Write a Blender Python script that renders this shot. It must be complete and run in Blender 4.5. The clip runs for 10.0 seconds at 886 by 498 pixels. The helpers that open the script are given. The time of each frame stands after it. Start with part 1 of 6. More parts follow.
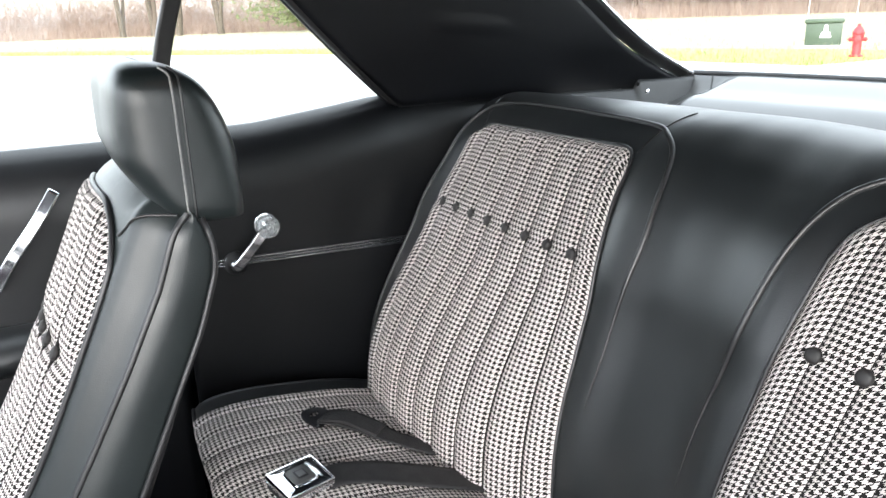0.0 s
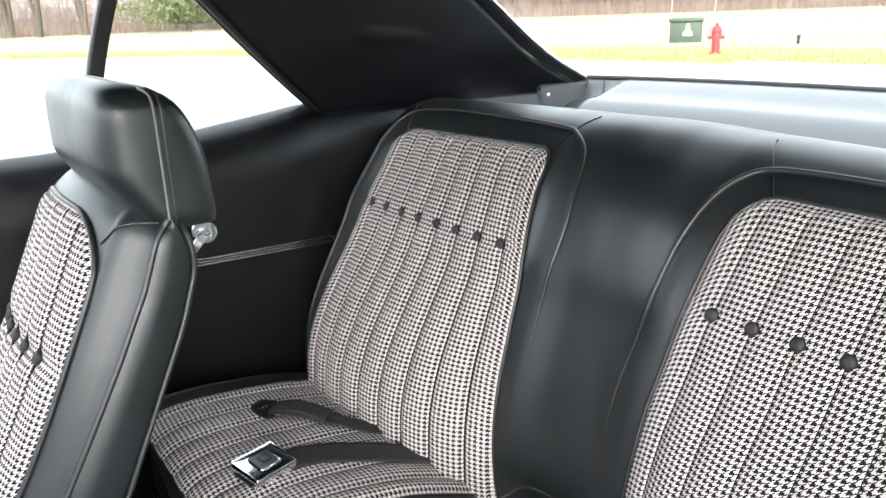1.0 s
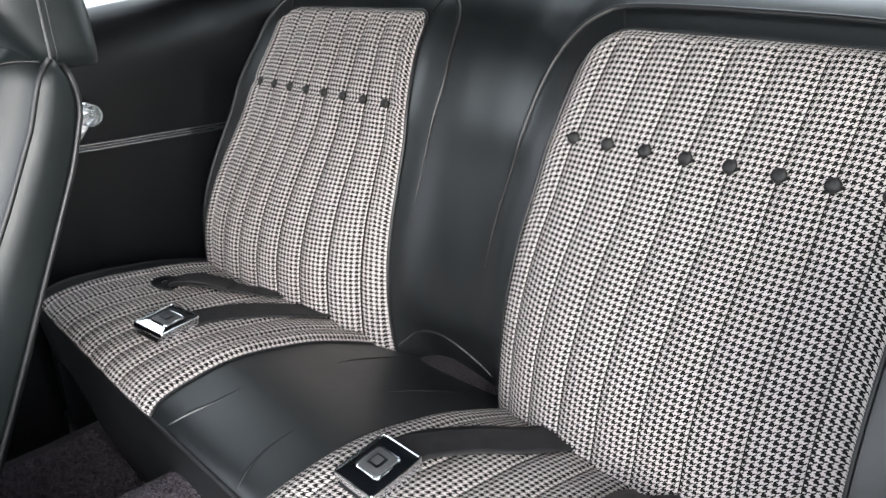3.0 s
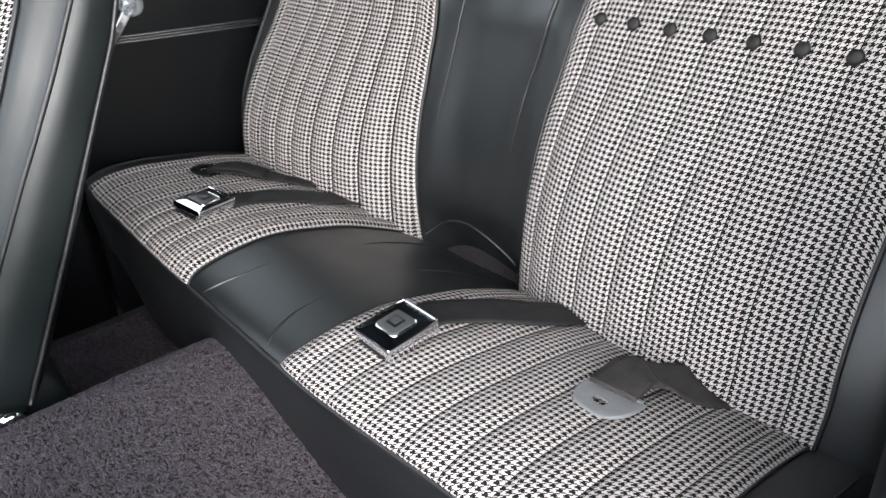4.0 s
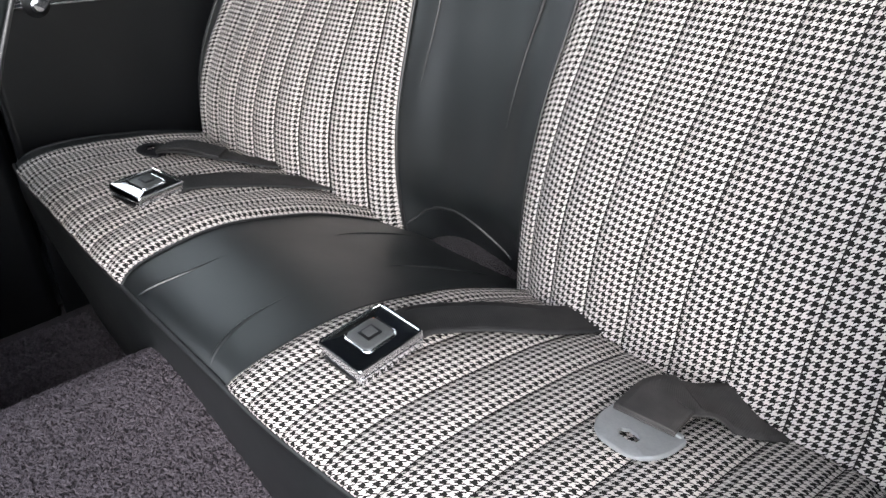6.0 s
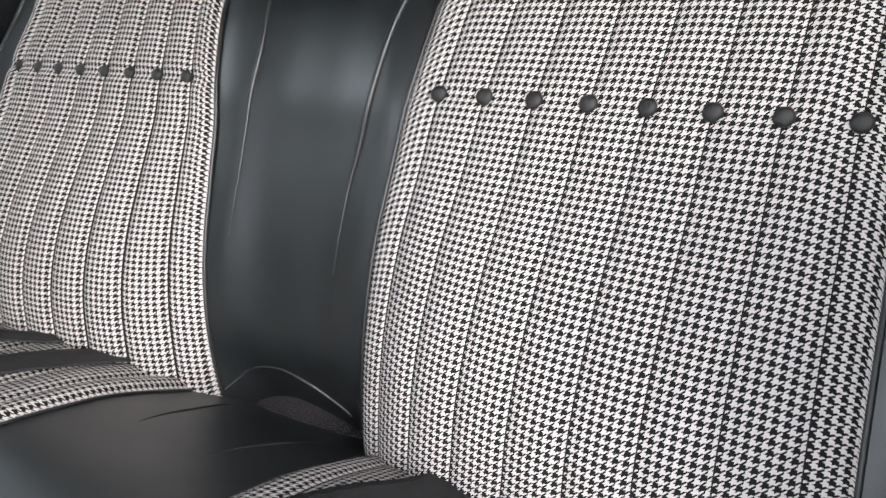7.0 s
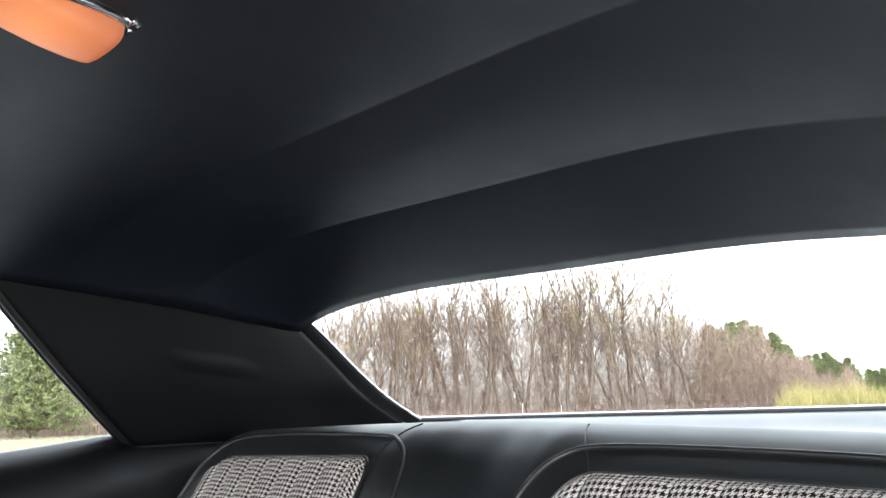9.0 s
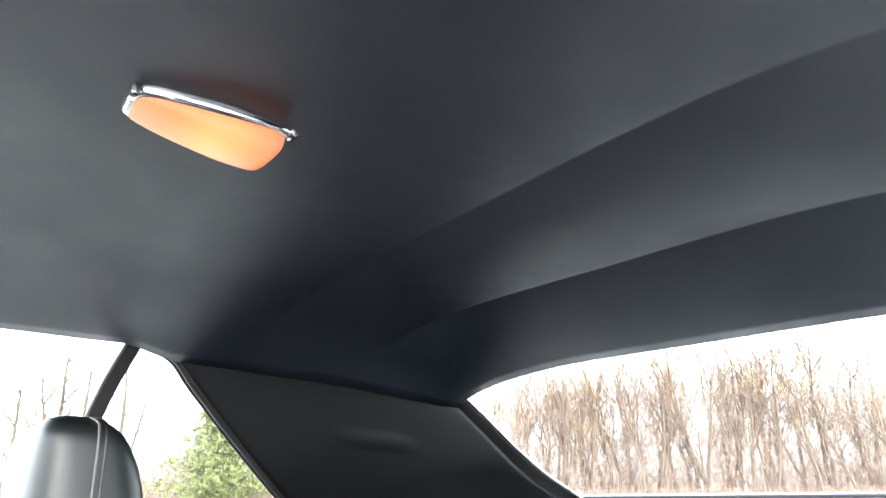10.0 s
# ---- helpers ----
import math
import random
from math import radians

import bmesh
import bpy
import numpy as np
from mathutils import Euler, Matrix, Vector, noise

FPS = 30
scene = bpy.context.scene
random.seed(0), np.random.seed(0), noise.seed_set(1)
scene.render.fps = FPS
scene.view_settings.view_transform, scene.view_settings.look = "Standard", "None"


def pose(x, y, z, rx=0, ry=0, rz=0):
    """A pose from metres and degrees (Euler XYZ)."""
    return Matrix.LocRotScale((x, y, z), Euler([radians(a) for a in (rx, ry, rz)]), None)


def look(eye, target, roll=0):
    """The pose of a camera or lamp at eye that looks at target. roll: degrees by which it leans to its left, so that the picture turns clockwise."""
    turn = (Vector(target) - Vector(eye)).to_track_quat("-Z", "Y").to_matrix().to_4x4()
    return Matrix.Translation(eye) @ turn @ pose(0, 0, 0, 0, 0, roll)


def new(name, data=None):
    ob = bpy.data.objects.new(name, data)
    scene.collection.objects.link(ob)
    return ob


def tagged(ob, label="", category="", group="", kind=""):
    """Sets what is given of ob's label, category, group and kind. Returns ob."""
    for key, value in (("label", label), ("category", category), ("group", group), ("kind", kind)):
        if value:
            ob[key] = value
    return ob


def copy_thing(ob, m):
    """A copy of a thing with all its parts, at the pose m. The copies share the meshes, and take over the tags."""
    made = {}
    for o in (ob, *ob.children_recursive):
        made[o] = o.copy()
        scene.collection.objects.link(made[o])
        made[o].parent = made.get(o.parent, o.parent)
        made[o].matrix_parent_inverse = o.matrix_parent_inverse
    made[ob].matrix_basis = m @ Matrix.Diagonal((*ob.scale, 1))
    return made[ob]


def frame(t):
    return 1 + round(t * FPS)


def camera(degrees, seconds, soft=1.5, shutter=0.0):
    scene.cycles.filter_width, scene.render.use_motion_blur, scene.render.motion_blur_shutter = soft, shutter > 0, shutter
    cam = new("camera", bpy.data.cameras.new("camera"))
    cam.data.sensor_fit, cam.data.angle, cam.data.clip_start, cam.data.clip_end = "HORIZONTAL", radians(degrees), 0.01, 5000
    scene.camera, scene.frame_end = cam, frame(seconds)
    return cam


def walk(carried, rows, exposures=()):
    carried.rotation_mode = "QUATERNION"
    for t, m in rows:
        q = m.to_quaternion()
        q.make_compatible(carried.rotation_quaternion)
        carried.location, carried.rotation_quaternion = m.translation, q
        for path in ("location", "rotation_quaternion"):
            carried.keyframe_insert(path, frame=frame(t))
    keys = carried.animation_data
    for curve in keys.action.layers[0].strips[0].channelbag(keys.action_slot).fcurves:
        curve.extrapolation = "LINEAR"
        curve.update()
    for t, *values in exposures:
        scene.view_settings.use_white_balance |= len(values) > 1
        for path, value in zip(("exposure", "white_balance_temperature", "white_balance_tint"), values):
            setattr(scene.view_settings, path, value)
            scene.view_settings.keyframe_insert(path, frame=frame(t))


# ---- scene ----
cam = camera(60.7, 10.0)
PATH = [
    (0, (0.552, -0.551, 0.91), (-1.152, 0.314, 0.32), -2.0),
    (0.5, (0.541, -0.595, 0.925), (-1.093, 0.392, 0.329), -2.1),
    (1, (0.603, -0.659, 0.936), (-0.948, 0.452, 0.334), -2.1),
    (1.5, (0.619, -0.619, 0.927), (-0.865, 0.582, 0.329), -2.0),
    (2, (0.634, -0.656, 0.908), (-0.801, 0.593, 0.29), -2.0),
    (2.5, (0.659, -0.7, 0.883), (-0.729, 0.574, 0.212), -2.1),
    (2.7, (0.671, -0.704, 0.862), (-0.695, 0.577, 0.16), -2.2),
    (3.8, (0.736, -0.719, 0.809), (-0.628, 0.436, -0.087), -2.5),
    (4, (0.742, -0.722, 0.796), (-0.636, 0.399, -0.124), -2.6),
    (4.5, (0.756, -0.725, 0.768), (-0.636, 0.349, -0.185), -2.7),
    (5, (0.748, -0.719, 0.743), (-0.643, 0.34, -0.229), -2.9),
    (5.2, (0.74, -0.707, 0.738), (-0.646, 0.352, -0.241), -3.1),
    (6.3, (0.595, -0.606, 0.729), (-0.7, 0.611, -0.189), -2.7),
    (6.5, (0.579, -0.589, 0.729), (-0.657, 0.708, -0.161), -4.0),
    (7, (0.548, -0.582, 0.723), (-0.485, 0.989, 0.042), -1.7),
    (7.5, (0.544, -0.585, 0.747), (-0.448, 1.11, 0.368), -1.4),
    (8, (0.569, -0.58, 0.773), (-0.458, 1.135, 0.709), -1.2),
    (8.5, (0.594, -0.601, 0.79), (-0.575, 1.005, 1.023), -1.3),
    (9, (0.62, -0.597, 0.795), (-0.721, 0.823, 1.227), -1.5),
    (9.5, (0.633, -0.6, 0.794), (-0.84, 0.64, 1.335), -1.2),
    (10, (0.65, -0.597, 0.797), (-0.924, 0.473, 1.418), -0.6),
]
EXPOSURES = [(0, 3.9), (2, 3.63), (4.5, 3.6), (5.2, 3.62), (6.5, 3.78), (7, 3.7), (8, 3.62), (9, 3.47), (9.5, 3.98), (10, 4.45)]
walk(cam, [(t, look(eye, target, roll)) for t, eye, target, roll in PATH], EXPOSURES)
# ---------------------------------------------------------------- light
SUN_UP, SUN_AZ = 21, 126
world = bpy.data.worlds.new("world")
scene.world = world
world.use_nodes = True
wn, wl = world.node_tree.nodes, world.node_tree.links
sky = wn.new("ShaderNodeTexSky")
sky.sky_type, sky.sun_disc = "NISHITA", False
sky.sun_elevation, sky.sun_rotation = radians(SUN_UP), radians(SUN_AZ)
sky.dust_density, sky.air_density = 1.0, 1.0
cloud = wn.new("ShaderNodeHueSaturation")
cloud.inputs["Saturation"].default_value = 0.35
wl.new(sky.outputs["Color"], cloud.inputs["Color"])
veil = wn.new("ShaderNodeMixRGB")
veil.blend_type = "MIX"
veil.inputs["Fac"].default_value = 0.80
veil.inputs["Color2"].default_value = (2.38, 2.55, 2.80, 1.0)
wl.new(cloud.outputs["Color"], veil.inputs["Color1"])
wl.new(veil.outputs["Color"], wn["Background"].inputs["Color"])
wn["Background"].inputs["Strength"].default_value = 0.138
sun = new("sun", bpy.data.lights.new("sun", "SUN"))
sun.data.energy, sun.data.angle, sun.data.color = 0.34, radians(45), (1.0, 0.995, 0.99)
sun.matrix_world = look((0, 0, 30), (-30 * math.sin(radians(SUN_AZ)) / math.tan(radians(SUN_UP)), -30 * math.cos(radians(SUN_AZ)) / math.tan(radians(SUN_UP)), 0))


# ---------------------------------------------------------------- materials
class Nodes:
    """Small helper round one material's node tree."""

    def __init__(self, name):
        self.mat = bpy.data.materials.new(name)
        self.mat.use_nodes = True
        self.t = self.mat.node_tree
        self.b = self.t.nodes["Principled BSDF"]

    def n(self, kind, **props):
        node = self.t.nodes.new("ShaderNode" + kind)
        for k, v in props.items():
            if k in ("operation", "blend_type"):
                if k == "operation":
                    node.operation = v
                else:
                    node.blend_type = v
            elif k == "data_type":
                node.data_type = v
            elif k == "feature":
                node.feature = v
        return node

    def link(self, a, b):
        self.t.links.new(a, b)

    def set(self, node, **vals):
        for k, v in vals.items():
            node.inputs[k.replace("_", " ")].default_value = v
        return node

    def math(self, op, a, b=None):
        node = self.n("Math", operation=op)
        for i, v in enumerate((a, b)):
            if v is None:
                continue
            if isinstance(v, (int, float)):
                node.inputs[i].default_value = v
            else:
                self.link(v, node.inputs[i])
        return node.outputs[0]

    def coords(self, out="Object"):
        return self.n("TexCoord").outputs[out]

    def noise(self, scale, detail=4.0, rough=0.5, vec=None):
        node = self.n("TexNoise")
        self.set(node, Scale=scale, Detail=detail, Roughness=rough)
        self.link(vec or self.coords(), node.inputs["Vector"])
        return node.outputs["Fac"]

    def voronoi(self, scale, feature="F1", vec=None):
        node = self.n("TexVoronoi", feature=feature)
        self.set(node, Scale=scale)
        self.link(vec or self.coords(), node.inputs["Vector"])
        return node.outputs["Distance"]

    def ramp(self, fac, stops):
        node = self.n("ValToRGB")
        el = node.color_ramp.elements
        while len(el) < len(stops):
            el.new(0.5)
        for e, (p, c) in zip(el, stops):
            e.position = p
            e.color = (*c, 1.0) if len(c) == 3 else c
        self.link(fac, node.inputs["Fac"])
        return node.outputs["Color"]

    def mix(self, fac, a, b, blend="MIX"):
        node = self.n("MixRGB", blend_type=blend)
        for key, v in (("Fac", fac), ("Color1", a), ("Color2", b)):
            if isinstance(v, (int, float)):
                node.inputs[key].default_value = v
            elif isinstance(v, tuple):
                node.inputs[key].default_value = (*v, 1.0)
            else:
                self.link(v, node.inputs[key])
        return node.outputs["Color"]

    def bump(self, *layers):
        """layers: (height socket, strength, distance)."""
        normal = None
        for h, s, d in layers:
            node = self.n("Bump")
            self.set(node, Strength=s, Distance=d)
            self.link(h, node.inputs["Height"])
            if normal is not None:
                self.link(normal, node.inputs["Normal"])
            normal = node.outputs["Normal"]
        self.link(normal, self.b.inputs["Normal"])

    def put(self, **vals):
        for k, v in vals.items():
            key = k.replace("_", " ")
            if isinstance(v, (int, float, tuple)):
                self.b.inputs[key].default_value = (*v, 1.0) if isinstance(v, tuple) and len(v) == 3 else v
            else:
                self.link(v, self.b.inputs[key])
        return self


def vinyl(name, dark, light, rough=0.36, grain=900.0, wrinkle=0.25, pebble=0.22, shine=1.0, coat=0.0, polish=0.45):
    m = Nodes(name)
    blot = m.noise(7.0, 5.0, 0.6)
    fine = m.voronoi(grain)
    fold = m.noise(16.0, 3.0, 0.55)
    m.put(Base_Color=m.ramp(blot, [(0.3, dark), (0.7, light)]))
    r = m.n("MapRange")
    m.set(r, From_Min=0.3, From_Max=0.7, To_Min=rough - 0.05, To_Max=rough + 0.08)
    m.link(blot, r.inputs["Value"])
    m.put(Roughness=r.outputs["Result"], Specular_IOR_Level=shine, Coat_Weight=coat, Coat_Roughness=polish)
    m.bump((fold, wrinkle, 0.004), (fine, pebble, 0.0004))
    return m.mat


def houndstooth(name, repeat):
    m = Nodes(name)
    sep = m.n("SeparateXYZ")
    m.link(m.coords("UV"), sep.inputs[0])
    u = m.math("DIVIDE", sep.outputs[0], repeat)
    v = m.math("DIVIDE", sep.outputs[1], repeat)
    warp = m.math("LESS_THAN", m.math("FRACT", u), 0.545)
    weft = m.math("LESS_THAN", m.math("FRACT", v), 0.545)
    twill = m.math("LESS_THAN", m.math("FRACT", m.math("MULTIPLY", m.math("SUBTRACT", u, v), 2.0)), 0.5)
    dark = m.math("ADD", m.math("MULTIPLY", twill, warp), m.math("MULTIPLY", m.math("SUBTRACT", 1.0, twill), weft))
    uv = m.coords("UV")
    fuzz = m.noise(700.0, 3.0, 0.6, uv)
    soil = m.noise(9.0, 5.0, 0.65, uv)
    pale = m.mix(soil, (0.57, 0.520, 0.498), (0.65, 0.596, 0.572))
    pale = m.mix(m.math("MULTIPLY", fuzz, 0.35), pale, (0.50, 0.462, 0.448))
    black = m.mix(fuzz, (0.007, 0.0064, 0.0064), (0.015, 0.0138, 0.0136))
    m.put(Base_Color=m.mix(dark, pale, black), Roughness=0.92, Specular_IOR_Level=0.15)
    ribs = m.math("SINE", m.math("MULTIPLY", m.math("ADD", u, v), 25.13))
    m.bump((ribs, 0.18, 0.0003), (fuzz, 0.35, 0.0005))
    return m.mat


def metal(name, colour, rough, scratches=0.05):
    m = Nodes(name)
    wear = m.noise(60.0, 6.0, 0.7)
    r = m.n("MapRange")
    m.set(r, To_Min=rough, To_Max=rough + scratches * 2)
    m.link(wear, r.inputs["Value"])
    m.put(Base_Color=colour, Metallic=1.0, Roughness=r.outputs["Result"])
    m.bump((wear, 0.05, 0.0006))
    return m.mat


def webbing(name, dark, light):
    m = Nodes(name)
    sep = m.n("SeparateXYZ")
    uv = m.coords("UV")
    m.link(uv, sep.inputs[0])
    rib = m.math("SINE", m.math("MULTIPLY", m.math("ADD", sep.outputs[0], m.math("MULTIPLY", sep.outputs[1], 0.6)), 3500.0))
    wear = m.noise(40.0, 4.0, 0.6)
    m.put(Base_Color=m.ramp(wear, [(0.3, dark), (0.7, light)]), Roughness=0.62, Specular_IOR_Level=0.35)
    m.bump((rib, 0.25, 0.0004))
    return m.mat


def plain(name, dark, light, rough, scale=12.0, bump=0.1, dist=0.002, metallic=0.0, spec=0.5):
    m = Nodes(name)
    a = m.noise(scale, 6.0, 0.6)
    b = m.noise(scale * 9, 4.0, 0.6)
    both = m.mix(0.4, a, b)
    m.put(Base_Color=m.ramp(both, [(0.32, dark), (0.68, light)]), Roughness=rough, Metallic=metallic, Specular_IOR_Level=spec)
    m.bump((b, bump, dist))
    return m.mat


def carpet_mat():
    m = Nodes("carpet_loops")
    tone = m.noise(5.0, 5.0, 0.6)
    tuft = m.voronoi(380.0)
    curl = m.noise(420.0, 2.0, 0.5)
    col = m.ramp(tone, [(0.3, (0.034, 0.029, 0.034)), (0.7, (0.050, 0.043, 0.050))])
    # shade between the tufts is put into the colour
    col = m.mix(m.ramp(tuft, [(0.0, (0.9, 0.9, 0.9)), (0.6, (0.3, 0.3, 0.3))]), (0.028, 0.024, 0.027), col)
    m.put(Base_Color=col, Roughness=0.95, Specular_IOR_Level=0.1, Sheen_Weight=0.05)
    m.bump((tuft, 0.8, 0.003), (curl, 0.5, 0.002))
    return m.mat


def pile_mat():
    m = Nodes("carpet_yarn")
    geo = m.n("NewGeometry")
    m.put(Base_Color=m.ramp(geo.outputs["Random Per Island"], [(0.0, (0.058, 0.049, 0.057)), (0.6, (0.076, 0.064, 0.074)), (1.0, (0.100, 0.086, 0.098))]), Roughness=0.9, Specular_IOR_Level=0.2)
    m.bump((m.noise(2500.0, 2.0), 0.3, 0.0004))
    return m.mat


def glass_mat():
    m = Nodes("window_glass")
    t = m.t
    out = t.nodes["Material Output"]
    clear, gloss, mix = m.n("BsdfTransparent"), m.n("BsdfGlossy"), m.n("MixShader")
    clear.inputs["Color"].default_value = (0.93, 0.95, 0.94, 1)
    gloss.inputs["Roughness"].default_value = 0.02
    mix.inputs[0].default_value = 0.05
    m.link(clear.outputs[0], mix.inputs[1])
    m.link(gloss.outputs[0], mix.inputs[2])
    m.link(mix.outputs[0], out.inputs["Surface"])
    return m.mat


def acrylic_mat():
    m = Nodes("clear_acrylic")
    m.put(Base_Color=(0.86, 0.88, 0.88), Roughness=0.06, Transmission_Weight=0.75, IOR=1.49)
    return m.mat


def lens_mat():
    m = Nodes("lamp_lens")
    soft = m.noise(30.0, 2.0, 0.5)
    dist = m.n("VectorMath", operation="DISTANCE")
    m.link(m.coords(), dist.inputs[0])
    dist.inputs[1].default_value = (0.020, -0.420, 1.105)
    bulb = m.ramp(m.math("MULTIPLY", dist.outputs["Value"], 12.0), [(0.0, (1.0, 1.0, 1.0)), (0.55, (0.22, 0.22, 0.22)), (1.0, (0.05, 0.05, 0.05))])
    m.put(Base_Color=(0.80, 0.36, 0.19), Roughness=0.28, Emission_Color=m.mix(bulb, (1.0, 0.21, 0.07), (1.0, 0.32, 0.09)), Emission_Strength=m.math("ADD", m.math("MULTIPLY", bulb, 0.050), 0.028), Subsurface_Weight=0.3)
    m.bump((soft, 0.05, 0.001))
    return m.mat


VINYL = vinyl("black_vinyl", (0.0034, 0.0047, 0.0056), (0.0060, 0.0079, 0.0092), 0.45, 900.0, 0.05, shine=0.8, coat=0.38, polish=0.38)
VINYL_SEAT = vinyl("black_bucket_vinyl", (0.0046, 0.0074, 0.0078), (0.0078, 0.0116, 0.0121), 0.38, shine=0.55, coat=0.10, polish=0.30)
VINYL_PANEL = vinyl("black_vinyl_panel", (0.0025, 0.0029, 0.0039), (0.0045, 0.0052, 0.0068), 0.46, 1100.0, 0.10, shine=0.26)
VINYL_SIDE = vinyl("black_vinyl_side", (0.0018, 0.0022, 0.0030), (0.0032, 0.0038, 0.0050), 0.38, 1100.0, 0.08, shine=0.36, coat=0.25, polish=0.30)
VINYL_DECK = vinyl("black_vinyl_shelf", (0.016, 0.017, 0.018), (0.026, 0.027, 0.028), 0.34, 800.0, 0.06, 0.10, shine=0.9, coat=0.45, polish=0.28)
VINYL_ROOF = vinyl("headliner_vinyl", (0.0074, 0.0116, 0.0195), (0.0096, 0.0150, 0.0247), 0.46, 1300.0, 0.08, shine=0.58)
FABRIC = houndstooth("houndstooth_cloth", 0.0070)
WELT = vinyl("welt_vinyl", (0.010, 0.010, 0.011), (0.018, 0.018, 0.019), 0.36, 1500.0, 0.05, shine=0.6)
THREAD = plain("grey_thread", (0.10, 0.10, 0.10), (0.2, 0.2, 0.2), 0.7, 300.0)
# dark colour put in for the shade of the sewn creases
SEAM_SHADE = plain("seam_groove_shade", (0.012, 0.011, 0.011), (0.025, 0.023, 0.023), 0.9, 200.0, spec=0.1)
BUTTON = vinyl("button_vinyl", (0.010, 0.009, 0.009), (0.020, 0.018, 0.018), 0.55, 1500.0, 0.05, shine=0.5)
CHROME = metal("chrome", (0.86, 0.87, 0.89), 0.06)
MIRROR = metal("mirror_plate", (0.70, 0.72, 0.74), 0.04, 0.03)
ZINC_GREY = plain("dull_zinc", (0.30, 0.31, 0.32), (0.38, 0.39, 0.40), 0.42, 60.0, 0.05, 0.0005, 0.55)
BUTTON_GREY = plain("grey_button", (0.070, 0.073, 0.076), (0.11, 0.113, 0.117), 0.4, 80.0, 0.05, 0.0005, 0.4)
STEEL_DARK = metal("dark_tongue_steel", (0.06, 0.06, 0.065), 0.35)
ZINC = metal("yellow_zinc", (0.80, 0.74, 0.52), 0.3)
BOLT = metal("pale_bolt", (0.78, 0.75, 0.68), 0.28)
BELT = webbing("belt_webbing", (0.012, 0.012, 0.013), (0.024, 0.023, 0.024))
BELT_GREY = webbing("faded_belt_webbing", (0.030, 0.028, 0.028), (0.055, 0.050, 0.049))
RUBBER = plain("black_rubber", (0.010, 0.010, 0.011), (0.020, 0.020, 0.021), 0.5, 40.0)
TRIM_GREY = plain("grey_painted_trim", (0.016, 0.017, 0.018), (0.024, 0.025, 0.026), 0.45, 20.0, 0.05)
PAINT = plain("dark_body_paint", (0.012, 0.013, 0.016), (0.016, 0.017, 0.02), 0.2, 3.0, 0.01)
BOUNCE_PAINT = plain("pale_bounce_paint", (0.58, 0.58, 0.57), (0.64, 0.64, 0.63), 0.18, 3.0, 0.01)
SKIRT_GREY = plain("grey_green_sheet", (0.085, 0.090, 0.076), (0.125, 0.130, 0.110), 0.42, 14.0, 0.04)
CARPET = carpet_mat()
PILE = pile_mat()
GLASS = glass_mat()
LENS = lens_mat()
ACRYLIC = acrylic_mat()


# ---------------------------------------------------------------- mesh helpers
def mesh_of(name, verts, faces, uvs=None, smooth=True):
    me = bpy.data.meshes.new(name)
    me.from_pydata([tuple(map(float, v)) for v in verts], [], [tuple(f) for f in faces])
    if uvs is not None:
        layer = me.uv_layers.new(name="UVMap")
        idx = np.empty(len(me.loops), dtype=np.int32)
        me.loops.foreach_get("vertex_index", idx)
        layer.data.foreach_set("uv", np.asarray(uvs, dtype=np.float32)[idx].ravel())
    if smooth:
        me.polygons.foreach_set("use_smooth", np.ones(len(me.polygons), dtype=bool))
    me.update()
    return me


def grid_faces(nu, nv, wrap_u=False, wrap_v=False, base=0):
    out = []
    for i in range(nu if wrap_u else nu - 1):
        for j in range(nv if wrap_v else nv - 1):
            a, b = i, (i + 1) % nu
            c, d = j, (j + 1) % nv
            out.append((base + a * nv + c, base + b * nv + c, base + b * nv + d, base + a * nv + d))
    return out


def sheet(name, P, uv=None, thick=0.0, flip=False):
    """A mesh from a grid of points [nu, nv, 3]; thick gives it a back, away from its normals."""
    nu, nv = P.shape[:2]
    verts = P.reshape(-1, 3)
    faces = grid_faces(nu, nv)
    uvs = None if uv is None else uv.reshape(-1, 2)
    if flip:
        faces = [f[::-1] for f in faces]
    if thick:
        du, dv = np.gradient(P, axis=0), np.gradient(P, axis=1)
        nrm = np.cross(du, dv)
        nrm /= np.maximum(np.linalg.norm(nrm, axis=2, keepdims=True), 1e-9)
        if flip:
            nrm = -nrm
        back = (P - nrm * thick).reshape(-1, 3)
        n = len(verts)
        verts = np.concatenate([verts, back])
        if uvs is not None:
            uvs = np.concatenate([uvs, uvs])
        rim = [i * nv for i in range(nu)] + [(nu - 1) * nv + j for j in range(1, nv)] + [i * nv + nv - 1 for i in range(nu - 2, -1, -1)] + list(range(nv - 2, 0, -1))
        faces = faces + [tuple(n + k for k in f[::-1]) for f in faces]
        for a, b in zip(rim, rim[1:] + rim[:1]):
            f = (a, b, n + b, n + a)
            faces.append(f if flip else f[::-1])
    return mesh_of(name, verts, faces, uvs)


def loft(name, loops, cap=True, uv=None):
    """A closed skin through loops of equally many points."""
    P = np.asarray(loops, float)
    nu, nv = P.shape[:2]
    verts, faces = list(P.reshape(-1, 3)), grid_faces(nu, nv, wrap_v=True)
    if cap:
        for i, rev in ((0, False), (nu - 1, True)):
            c = len(verts)
            verts.append(P[i].mean(0))
            for j in range(nv):
                f = (i * nv + j, i * nv + (j + 1) % nv, c)
                faces.append(f[::-1] if rev else f)
    me = mesh_of(name, verts, faces)
    bm = bmesh.new()
    bm.from_mesh(me)
    bmesh.ops.recalc_face_normals(bm, faces=bm.faces)
    bm.to_mesh(me)
    bm.free()
    me.polygons.foreach_set("use_smooth", np.ones(len(me.polygons), dtype=bool))
    return me


